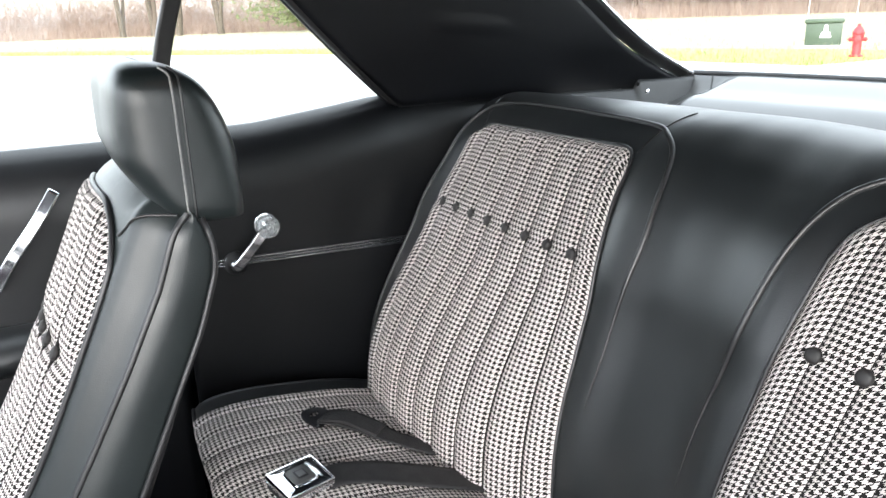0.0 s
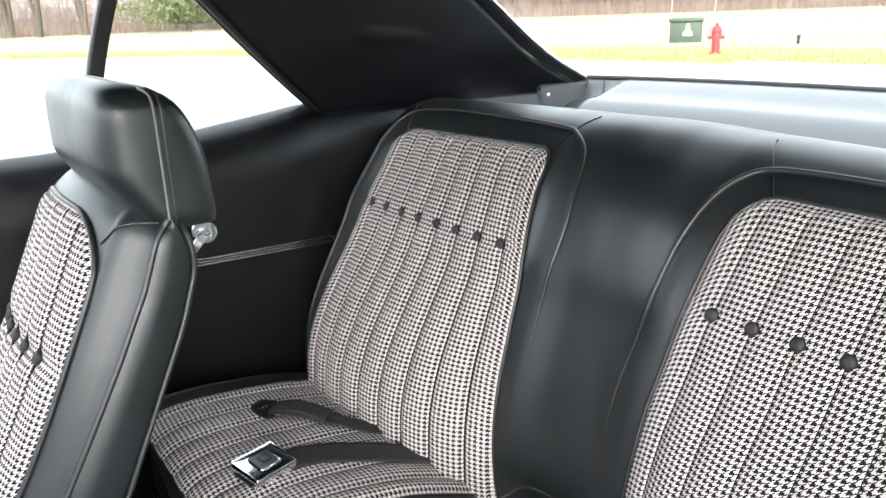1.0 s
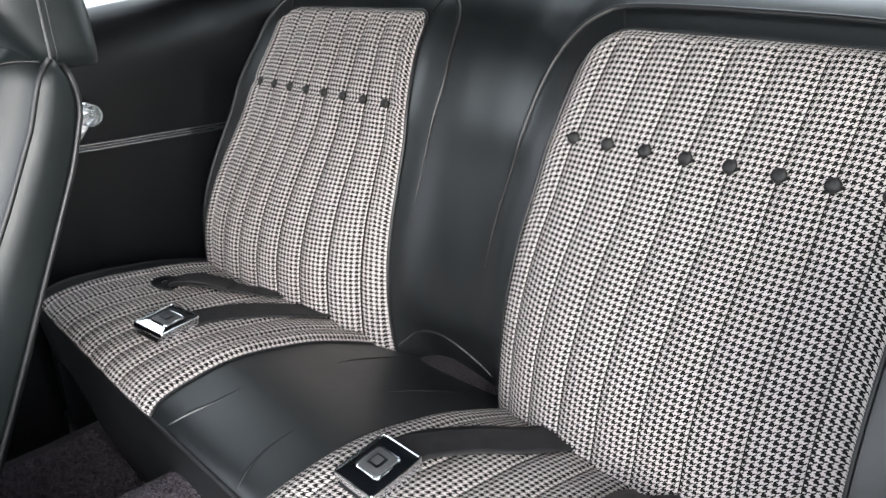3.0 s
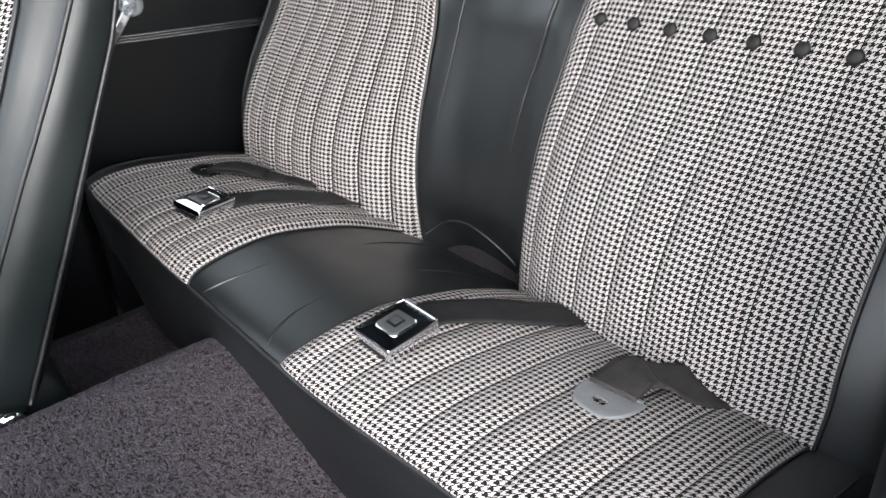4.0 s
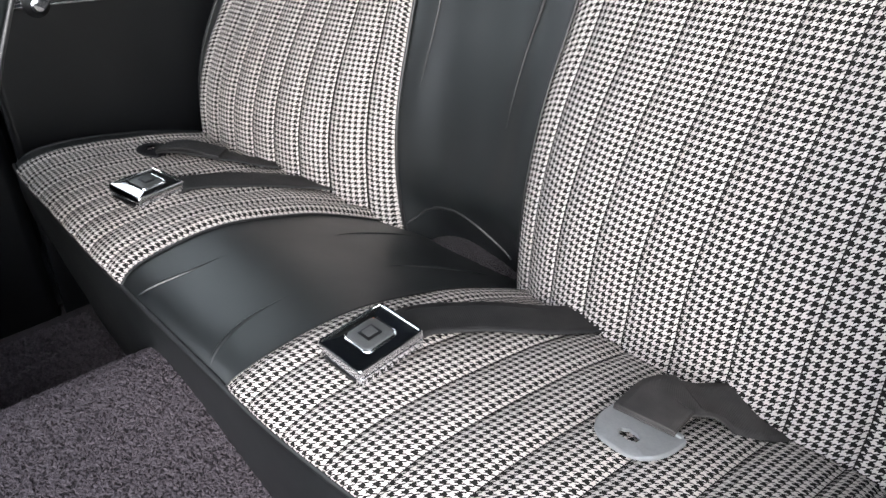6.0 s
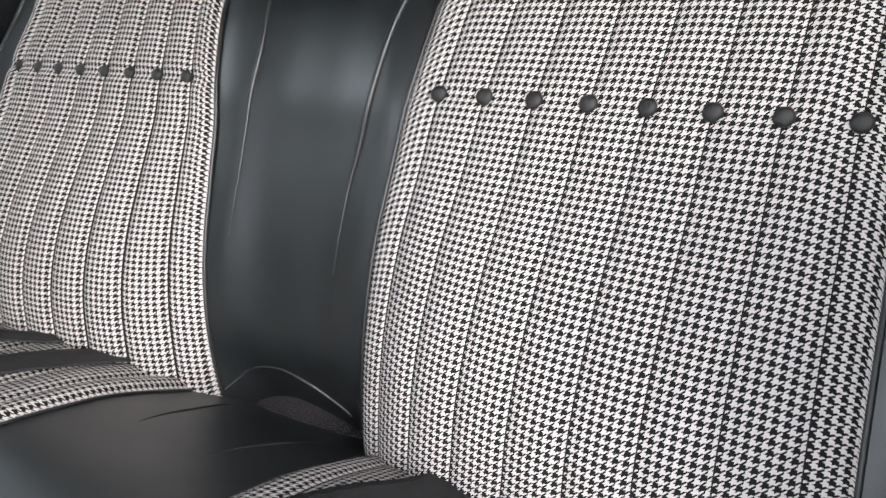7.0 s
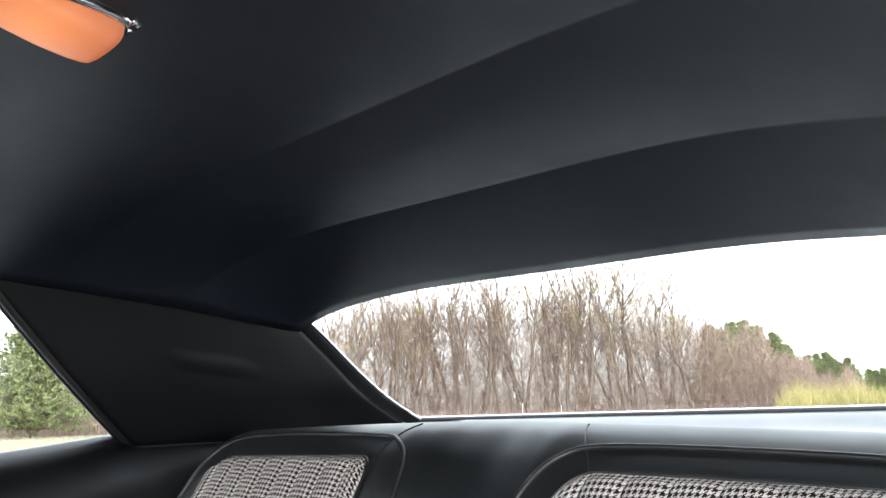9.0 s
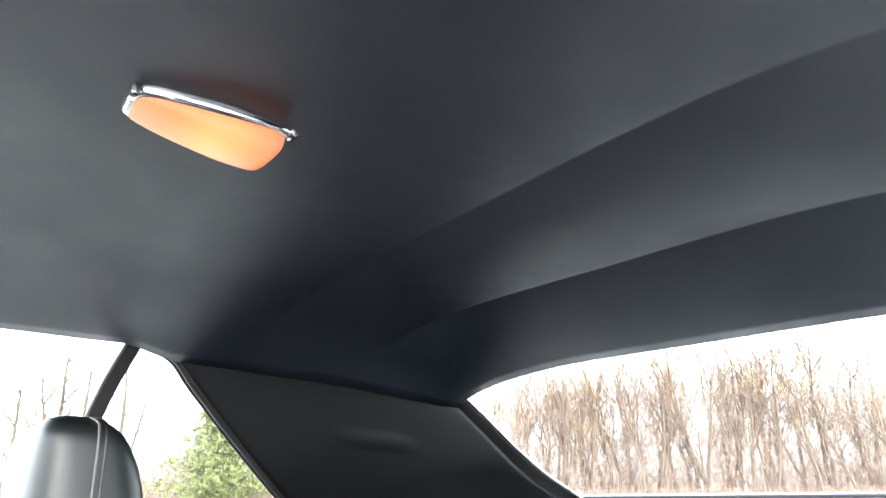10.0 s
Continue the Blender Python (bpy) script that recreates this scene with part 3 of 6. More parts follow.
def build_buckle_belt(x, y, yaw, tilt, pitch, path, label):
    W, L, H = 0.056, 0.068, 0.018
    z = cush_height(x, y) + 0.5 * H + 0.003
    belt = thing("seat_belt_buckle", (x, y, z), label, "seat belt", "rear seat belts")
    m = Matrix.Translation((x, y, z)) @ Euler((radians(pitch), radians(tilt), radians(yaw))).to_matrix().to_4x4()

    def put(name, bm, mat, parent, text=""):
        bmesh.ops.transform(bm, matrix=m, verts=bm.verts)
        return part(name, bm, mat, parent, text)

    h = H / 2
    # case in two shells with a parting groove, and a bright raised rim
    case = stacked([(W - 0.006, L - 0.006, -h, 0.003), (W - 0.001, L - 0.001, -h + 0.002, 0.004), (W - 0.001, L - 0.001, -0.0015, 0.004), (W - 0.004, L - 0.004, -0.001, 0.003), (W - 0.004, L - 0.004, 0.001, 0.003), (W, L, 0.0015, 0.003), (W, L, h - 0.001, 0.003), (W - 0.0015, L - 0.0015, h, 0.0025), (W - 0.0042, L - 0.0042, h, 0.002), (W - 0.0052, L - 0.0052, h - 0.0016, 0.002)])
    shell = put("buckle", case, CHROME, belt, "chrome-rimmed push-button buckle")
    # four sloping mirror faces up to the button
    face = stacked([(W - 0.0054, L - 0.0054, h - 0.0014, 0.0006), (0.036, 0.038, h + 0.0004, 0.0006)], bottom=False)
    put("face_plate", face, MIRROR, shell, "dark mirror-polished face plate with sloping sides")
    put("button_frame", stacked([(0.0335, 0.0345, h + 0.0000, 0.006), (0.0335, 0.0345, h + 0.0016, 0.006), (0.0320, 0.0330, h + 0.0022, 0.0055), (0.0300, 0.0310, h + 0.0016, 0.005)], bottom=False), CHROME, shell)
    put("push_button", stacked([(0.0296, 0.0306, h + 0.0008, 0.005), (0.0290, 0.0300, h + 0.0026, 0.005), (0.0270, 0.0280, h + 0.0032, 0.004)], bottom=False), BUTTON_GREY, shell, "grey square push button")
    put("emblem_frame", stacked([(0.0150, 0.0150, h + 0.0026, 0.001), (0.0150, 0.0150, h + 0.0038, 0.001), (0.0140, 0.0140, h + 0.0041, 0.001)], bottom=False), STEEL_DARK, shell)
    put("emblem", stacked([(0.0105, 0.0105, h + 0.0036, 0.001), (0.0100, 0.0100, h + 0.0047, 0.001)], bottom=False), BUTTON_GREY, shell)
    slot = box_bm(W * 0.7, 0.002, 0.0035, 0.0004, (0, -L / 2, -0.004))
    put("latch_slot", slot, STEEL_DARK, shell)
    strap_on_cushion("strap", path, 0.050, BELT, belt)
    return belt


def build_tongue_belt(x, y, yaw, path, twist, steel, web, label, wide, strap_wide):
    z = cush_height(x, y) + 0.003
    belt = thing("seat_belt_tongue", (x, y, z), label, "seat belt", "rear seat belts")
    m = Matrix.Translation((x, y, z)) @ Euler((radians(-4), 0, radians(yaw))).to_matrix().to_4x4()
    bm = bmesh.new()
    # half-moon plate round a squarish latch hole, straight along its strap side
    n = 48
    outer, inner = [], []
    for k in range(n):
        t = 2 * math.pi * k / n
        c, s2 = math.cos(t), math.sin(t)
        outer.append((wide / 2 * math.copysign(abs(c) ** 0.75, c), (0.014 if s2 > 0 else 0.036) * math.copysign(abs(s2) ** (0.2 if s2 > 0 else 0.85), s2)))
        arm = 0.0088 if abs(math.sin(2 * t)) < 0.55 else 0.0072
        inner.append((arm * math.copysign(abs(c) ** 0.5, c), 0.62 * arm * math.copysign(abs(s2) ** 0.5, s2) - 0.017))
    rows = [[bm.verts.new((px * k, py * k, zz)) for px, py in ring] for ring, zz, k in ((inner, 0, 1), (inner, 0.003, 1), (outer, 0.0034, 0.965), (outer, 0.0024, 1.0), (outer, 0.0, 1.0))]
    for a, b in zip(rows, rows[1:] + rows[:1]):
        for k in range(n):
            bm.faces.new((a[k], a[(k + 1) % n], b[(k + 1) % n], b[k]))
    bmesh.ops.transform(bm, matrix=m, verts=bm.verts)
    plate = part("tongue_plate", bm, steel, belt, "flat metal latch plate with a squarish hole")
    bar = box_bm(wide * 0.86, 0.005, 0.004, 0.0015)
    bmesh.ops.transform(bar, matrix=m @ Matrix.Translation((0, 0.011, 0.003)), verts=bar.verts)
    part("cross_bar", bar, steel, plate)
    strap_on_cushion("strap", path, strap_wide, web, belt, twist, 0.0022)
    # upper layer of webbing, sewn back on itself past the plate
    hem = strap_on_cushion("strap_fold", [(px, py, e + 0.0026) for px, py, e in path[:4]], strap_wide * 0.985, web, belt, None, 0.0026)
    hem["label"] = "folded-back end of the webbing"
    return belt


# ---------------------------------------------------------------- front seat
SEAT_O = np.array([-0.33, -0.64, 0.24])
SEAT_UP = np.array([0.0, 0.43, 0.903])
SEAT_N = np.array([0.0, -0.903, 0.43])


def seat_pt(x, h, d):
    x, h, d = np.broadcast_arrays(*(np.asarray(q, float) for q in (x, h, d)))
    return SEAT_O + x[..., None] * np.array([1.0, 0, 0]) + h[..., None] * SEAT_UP + d[..., None] * SEAT_N


def seat_edge(h):
    """Depth of the piped edge along the side."""
    return np.interp(h, [-0.02, 0.16, 0.25, 0.30, 0.38, 0.46, 0.52], [0.070, 0.066, 0.061, 0.057, 0.052, 0.050, 0.055])


def seat_front(x, h):
    """Depth of the front face: bolsters at the sides, a dished middle, the shoulder falling back."""
    ax = np.abs(x)
    d = 0.088 + 0.023 * (1 - (ax / 0.14).clip(0, 1) ** 2)
    d = d - (0.088 - seat_edge(h)) * sstep(0.142, 0.176, ax) ** 1.5
    return d - 0.045 * sstep(0.50, 0.585, h) ** 1.4 + 0.016 * np.exp(-((h - 0.10) / 0.12) ** 2) * (1 - sstep(0.142, 0.176, ax))


def seat_rear(h):
    """How far the rear face curves forward towards the shoulder."""
    return 0.006 * sstep(0.42, 0.50, h) + 0.028 * np.clip((h - 0.48) / 0.055, 0, 1.6) ** 2


def build_front_seat():
    seat = thing("bucket_seat", (-0.33, -0.75, 0.02), "black vinyl front bucket seat with houndstooth insert and headrest", "car seat")
    loops = []
    for h in np.r_[np.linspace(-0.03, 0.48, 34), np.linspace(0.49, 0.585, 14)]:
        w = 0.176 - 0.03 * sstep(0.50, 0.60, h) ** 1.5 - 0.006 * (1 - sstep(0.0, 0.2, h))
        xr = np.linspace(-w, w, 19)
        rear = seat_pt(xr, h, 0.001 + seat_rear(h) - 0.016 * (1 - (np.abs(xr) / w) ** 4) * np.exp(-((h - 0.40) / 0.12) ** 2))
        f = np.linspace(w, -w, 61)
        df = np.maximum(seat_front(f * 0.176 / w, np.full(61, h)), 0.012 + seat_rear(h))
        front = seat_pt(f, h, df)
        side1 = seat_pt(w + 0.0035 * np.array([0.6, 1, 0.8]), h, np.linspace(0.008 + seat_rear(h), df[0] - 0.002, 3))
        side2 = seat_pt(-w - 0.0035 * np.array([0.8, 1, 0.6]), h, np.linspace(df[0] - 0.002, 0.008 + seat_rear(h), 3))
        loops.append(np.concatenate([rear, side1, front, side2]))
    part("backrest", loft("backrest", loops), VINYL_SEAT, seat)
    # welts along both sides of the backrest
    for sgn in (-1, 1):
        h = np.linspace(-0.02, 0.535, 60)
        w = 0.176 - 0.03 * sstep(0.50, 0.60, h) ** 1.5 - 0.006 * (1 - sstep(0.0, 0.2, h))
        part("side_piping", tube("side_piping", seat_pt(sgn * (w + 0.001), h, seat_edge(h) - 0.030 * sstep(0.50, 0.585, h) ** 1.4), 0.0032, 8), WELT, seat)
        part("rear_piping", tube("rear_piping", seat_pt(sgn * (w + 0.002), h, 0.001 + seat_rear(h)), 0.0030, 8), WELT, seat)
    # hard rear panel, a little proud of the upholstery
    X, H = np.meshgrid(np.linspace(-0.172, 0.172, 25), np.linspace(-0.02, 0.47, 40), indexing="ij")
    bulge = np.interp(H, [-0.02, 0.0, 0.21, 0.30, 0.40, 0.455, 0.47], [0.018, 0.024, 0.024, 0.021, 0.014, 0.006, 0.0]) * (1 - (np.abs(X) / 0.172) ** 10)
    part("rear_panel", sheet("rear_panel", seat_pt(X, H, 0.003 - bulge), None, -0.006), VINYL_PANEL, seat, "smooth black moulded rear panel")
    # pleated insert
    cuts = (np.arange(6) * 0.037 - 0.0925 + 0.143) / 0.286
    us, vs = channel_columns(cuts, 8), np.r_[np.linspace(0, 0.55, 26), np.linspace(0.57, 0.70, 20), np.linspace(0.72, 1, 16)]
    U, V = np.meshgrid(us, vs, indexing="ij")

    def xh(u, v):
        r = 0.08
        d = np.minimum(u, 1 - u) * 0.286
        fall = np.where(d < r, r - np.sqrt(np.maximum(r * r - (r - d) ** 2, 0)), 0)
        return (u - 0.5) * 0.286, 0.02 + (0.512 - fall - 0.02) * v

    X, H = xh(U, V)
    rim = np.minimum(np.minimum(U, 1 - U) * 0.286, (1 - V) * 0.5)
    sew = 1 - 0.75 * np.exp(-((H - 0.352) / 0.011) ** 2)
    D = (padded(U, cuts, 0.005) * sew + 0.003) * sstep(0, 0.014, rim) + 0.0025 - 0.004 * np.exp(-((H - 0.352) / 0.012) ** 2) * sstep(0, 0.02, rim)
    uv = np.stack([(U - 0.5) * 0.286 * 7 * CHECK / 0.037, H], -1)
    ins = part("cloth_insert", sheet("cloth_insert", seat_pt(X, H, seat_front(X, H) + D), uv), FABRIC, seat, "pleated black and white houndstooth cloth insert")
    u = np.r_[np.zeros(30), np.linspace(0, 1, 70)[1:-1], np.ones(30)]
    v = np.r_[np.linspace(0, 1, 30), np.ones(68), np.linspace(1, 0, 30)]
    x, h = xh(u, v)
    part("welt", tube("welt", seat_pt(x, h, seat_front(x, h) + 0.002), 0.0030, 8), WELT, ins)
    for c in cuts:
        v = np.linspace(0.01, 0.985, 50)
        x, h = xh(np.full(50, c), v)
        # thin dark cord in place of the crease's shade
        part("seam_shade_line", tube("seam_shade_line", seat_pt(x, h, seat_front(x, h) + 0.0055), 0.0018, 5), SEAM_SHADE, ins)
        o = seat_pt((c - 0.5) * 0.286, 0.352, seat_front(np.array((c - 0.5) * 0.286), np.array(0.352)) + 0.004)
        bm = lathe_bm([(0.003, -0.003), (0.0068, -0.001), (0.0078, 0.0012), (0.0073, 0.0036), (0.005, 0.0052), (0.002, 0.0057)], 14)
        bmesh.ops.transform(bm, matrix=Matrix.Translation(tuple(o)) @ Euler((radians(65), 0, 0)).to_matrix().to_4x4(), verts=bm.verts)
        part("button", bm, BUTTON, ins, "round black vinyl-covered button")
    # shoulder seams from the insert to the sides
    for sgn in (-1, 1):
        q = smooth_path([(0.130, 0.49), (0.145, 0.508), (0.158, 0.522), (0.168, 0.53)], 20)
        part("seam", tube("seam", seat_pt(sgn * q[:, 0], q[:, 1], seat_front(q[:, 0], q[:, 1]) + 0.0005), 0.0016, 6), WELT, seat)
    # headrest: front and rear shells meeting in a double-stitched seam
    zs = np.r_[np.linspace(0, 0.1, 5), np.linspace(0.15, 0.85, 16), 1 - 0.15 * (np.cos(np.linspace(0, np.pi / 2, 10)) - 0) * 1.0]
    zs = np.unique(np.round(zs, 4))
    loops, seam = [], []
    for t in zs:
        z = 0.732 + 0.146 * t
        grow = (1 - max(0.0, (t - 0.74) / 0.26) ** 3.2) ** 0.5 if t < 1 else 0.0
        low = 1 - 0.05 * (1 - min(t / 0.12, 1)) ** 2
        hw = 0.155 * low * (0.72 + 0.28 * grow) if t < 1 else 0.108
        back = -0.393 - 0.041 * max(0.0, (t - 0.30) / 0.70) ** 2.0
        fore = -0.506 + 0.040 * (1 - min(t / 0.42, 1)) ** 1.2 + 0.004 * max(0.0, (t - 0.5) / 0.5) ** 2.2
        mid, half = (back + fore) / 2 - 0.006 * (1 - grow), (back - fore) / 2 * (0.32 + 0.68 * grow)
        ring = []
        for a in range(64):
            th = 2 * math.pi * a / 64
            c, s2 = math.cos(th), math.sin(th)
            ring.append((-0.311 + hw * math.copysign(abs(c) ** 0.30, c), mid + half * math.copysign(abs(s2) ** (0.42 if s2 > 0 else 0.55), s2), z))
        loops.append(ring)
        seam.append((hw, min(-0.452, mid + 0.45 * half), z))
    head = part("headrest", loft("headrest", loops), VINYL_SEAT, seat, "rounded black vinyl headrest with a side seam")
    for sgn in (-1, 1):
        for dy in (0.0, 0.007):
            p = [(-0.311 + sgn * (hw + 0.0008), y + dy, z) for hw, y, z in seam[1:-1]]
            part("seam", tube("seam", smooth_path(p, 50), 0.0013, 6), WELT if dy else THREAD, head)
    p = [(-0.311 + k * seam[-1][0], seam[-1][1] + 0.003, 0.8786 - 0.006 * abs(k) ** 3) for k in np.linspace(-1, 1, 20)]
    part("seam", tube("seam", p, 0.0014, 6), WELT, head)
    for sgn in (-1, 1):
        post = [(-0.311 + sgn * 0.06, -0.462, 0.70), (-0.311 + sgn * 0.06, -0.458, 0.75)]
        part("headrest_post", tube("headrest_post", smooth_path(post, 6), 0.006, 12), CHROME, seat)
    # seat cushion with its piped side
    loops = []
    for y in np.r_[np.linspace(-0.60, -0.64, 4), np.linspace(-0.66, -1.06, 18), np.linspace(-1.07, -1.10, 5)]:
        e = min(1.0, ((-0.592 - y) / 0.05), ((y + 1.108) / 0.05))
        top, half = 0.26 - 0.06 * (1 - max(e, 0)) ** 2 + 0.02 * sstep(-0.8, -1.0, y), 0.18 * (0.93 + 0.07 * max(e, 0))
        ring = []
        for a in range(40):
            th = 2 * math.pi * a / 40
            c, s2 = math.cos(th), math.sin(th)
            ring.append((-0.355 + half * math.copysign(abs(c) ** 0.35, c), y, 0.17 + (top - 0.17) * math.copysign(abs(s2) ** 0.5, s2)))
        loops.append(ring)
    part("seat_cushion", loft("seat_cushion", loops), VINYL_SEAT, seat)
    # hinge arms with chrome covers
    for sgn in (-1, 1):
        x = -0.33 + sgn * 0.172
        arm = loft("hinge_arm", [[(x + o, y + 0.017 * math.cos(a), z + 0.017 * math.sin(a)) for a in np.linspace(0, 2 * np.pi, 16, endpoint=False)] for o, y, z in ((-0.012, -0.675, 0.205), (0.002, -0.675, 0.205))])
        part("hinge_pivot", arm, CHROME, seat)
        cover = box_bm(0.018, 0.05, 0.085, 0.007, (x - 0.006, -0.705, 0.165), Euler((radians(-20), 0, 0)).to_matrix().to_4x4(), 3)
        part("hinge_cover", cover, PAINT, seat, "glossy black seat hinge cover")
    base = box_bm(0.36, 0.42, 0.10, 0.01, (-0.345, -0.85, 0.06))
    part("seat_frame", base, RUBBER, seat)
    return seat


# ---------------------------------------------------------------- cabin
TUNNEL = smooth_path([(-0.80, 0.02), (-0.45, 0.02), (-0.32, 0.035), (-0.25, 0.080), (-0.18, 0.172), (-0.11, 0.234), (-0.055, 0.252), (0.0, 0.243), (0.05, 0.225), (0.10, 0.203), (0.163, 0.174), (0.22, 0.146), (0.30, 0.100), (0.42, 0.035), (0.55, 0.02), (0.80, 0.02)], 160)


def tunnel(x):
    return np.interp(x, TUNNEL[:, 0], TUNNEL[:, 1])


def floor_height(x, y):
    return tunnel(x) + 0.004 * np.sin(9 * y + 5 * x) + 0.003 * np.sin(17 * x - 6 * y)


def build_floor():
    X, Y = np.meshgrid(np.linspace(-0.70, 0.70, 113), np.linspace(-1.75, 0.2, 120), indexing="ij")
    P = np.stack([X, Y, floor_height(X, Y)], -1)
    ob = part("floor", sheet("floor", P, None, 0.012), CARPET)
    tagged(ob, "dark grey loop-pile carpet over the tunnel", "carpet", kind="structure")
    return ob


def build_carpet_loops():
    """Loop pile over the tunnel, each loop a small bent arch."""
    n = 60000
    rng = np.random.default_rng(5)
    x, y = rng.uniform(-0.30, 0.33, n), rng.uniform(-0.86, -0.38, n)
    x[50000:], y[50000:] = rng.uniform(-0.64, -0.28, n - 50000), rng.uniform(-0.66, -0.38, n - 50000)
    keep = y < -0.40 + 0.03 * rng.uniform(0, 1, n)
    x, y = x[keep], y[keep]
    n = len(x)
    e = 0.002
    z = floor_height(x, y)
    slope = (floor_height(x + e, y) - floor_height(x - e, y)) / (2 * e)
    up = np.stack([-slope, np.zeros(n), np.ones(n)], -1)
    up /= np.linalg.norm(up, axis=1, keepdims=True)
    th = rng.uniform(0, 2 * np.pi, n)
    a = np.stack([np.cos(th), np.sin(th), np.cos(th) * slope], -1)
    b = np.cross(up, a)
    span, tall, thick = rng.uniform(0.0040, 0.0066, n), rng.uniform(0.0016, 0.0034, n), rng.uniform(0.0011, 0.0016, n)
    curl = rng.uniform(-0.5, 0.5, n)
    o = np.stack([x, y, z - 0.0004], -1)
    V = []
    for t in np.linspace(0, 1, 4):
        c = o + a * (span * (t - 0.5))[:, None] + up * (tall * math.sin(math.pi * t))[:, None] + b * (curl * span * math.sin(math.pi * t))[:, None]
        for p, q in ((1.0, 0.0), (-0.5, 0.87), (-0.5, -0.87)):
            V.append(c + b * (thick * p)[:, None] + up * (thick * q)[:, None])
    V = np.stack(V, 1).reshape(-1, 3)
    cell = [(3 * k + j, 3 * k + (j + 1) % 3, 3 * k + 3 + (j + 1) % 3, 3 * k + 3 + j) for k in range(3) for j in range(3)]
    F = (np.arange(n)[:, None, None] * 12 + np.array(cell)[None]).reshape(-1, 4)
    ob = part("carpet_loops", mesh_of("carpet_loops", V, F.tolist()), PILE)
    tagged(ob, "short dark purple-grey carpet loops over the tunnel", "carpet pile", kind="stuff")


def side_x(y, z):
    """Half width of the cabin's trim panel at a place: it rolls outward to the window sill."""
    sill = belt(y)
    t = np.clip((z - (sill - 0.105)) / 0.105, 0, 1)
    base = 0.664 - 0.03 * sstep(-0.02, 0.30, y)
    return base + (0.050 + 0.004 * sstep(-0.02, 0.3, y)) * (1 - np.sqrt(1 - (0.97 * t) ** 2)) / 0.757


def belt(y):
    return np.interp(y, [-1.6, -0.62, -0.48, -0.25, -0.13, -0.04, 0.1, 0.34, 0.64], [0.735, 0.742, 0.742, 0.750, 0.764, 0.776, 0.782, 0.788, 0.79])


def build_side(sgn, y0, y1, name, label):
    """An inner trim panel with a rolled top."""
    ys = np.linspace(y0, y1, 60)
    v = np.r_[np.linspace(0, 0.7, 20), np.linspace(0.72, 1.0, 22)]
    Y, V = np.meshgrid(ys, v, indexing="ij")
    Z = 0.0 + belt(Y) * V
    X = sgn * side_x(Y, Z)
    P = np.stack([X, Y, Z], -1)
    # the sill turns outward to the glass
    lip = P[:, -1:, :] + np.array([sgn * 0.012, 0, 0.001])
    lip2 = P[:, -1:, :] + np.array([sgn * 0.03, 0, -0.004])
    P = np.concatenate([P, lip, lip2], axis=1)
    wall = part(name, sheet(name, P, None, 0.012, flip=sgn > 0), VINYL_SIDE)
    return tagged(wall, label, "trim panel", kind="structure")


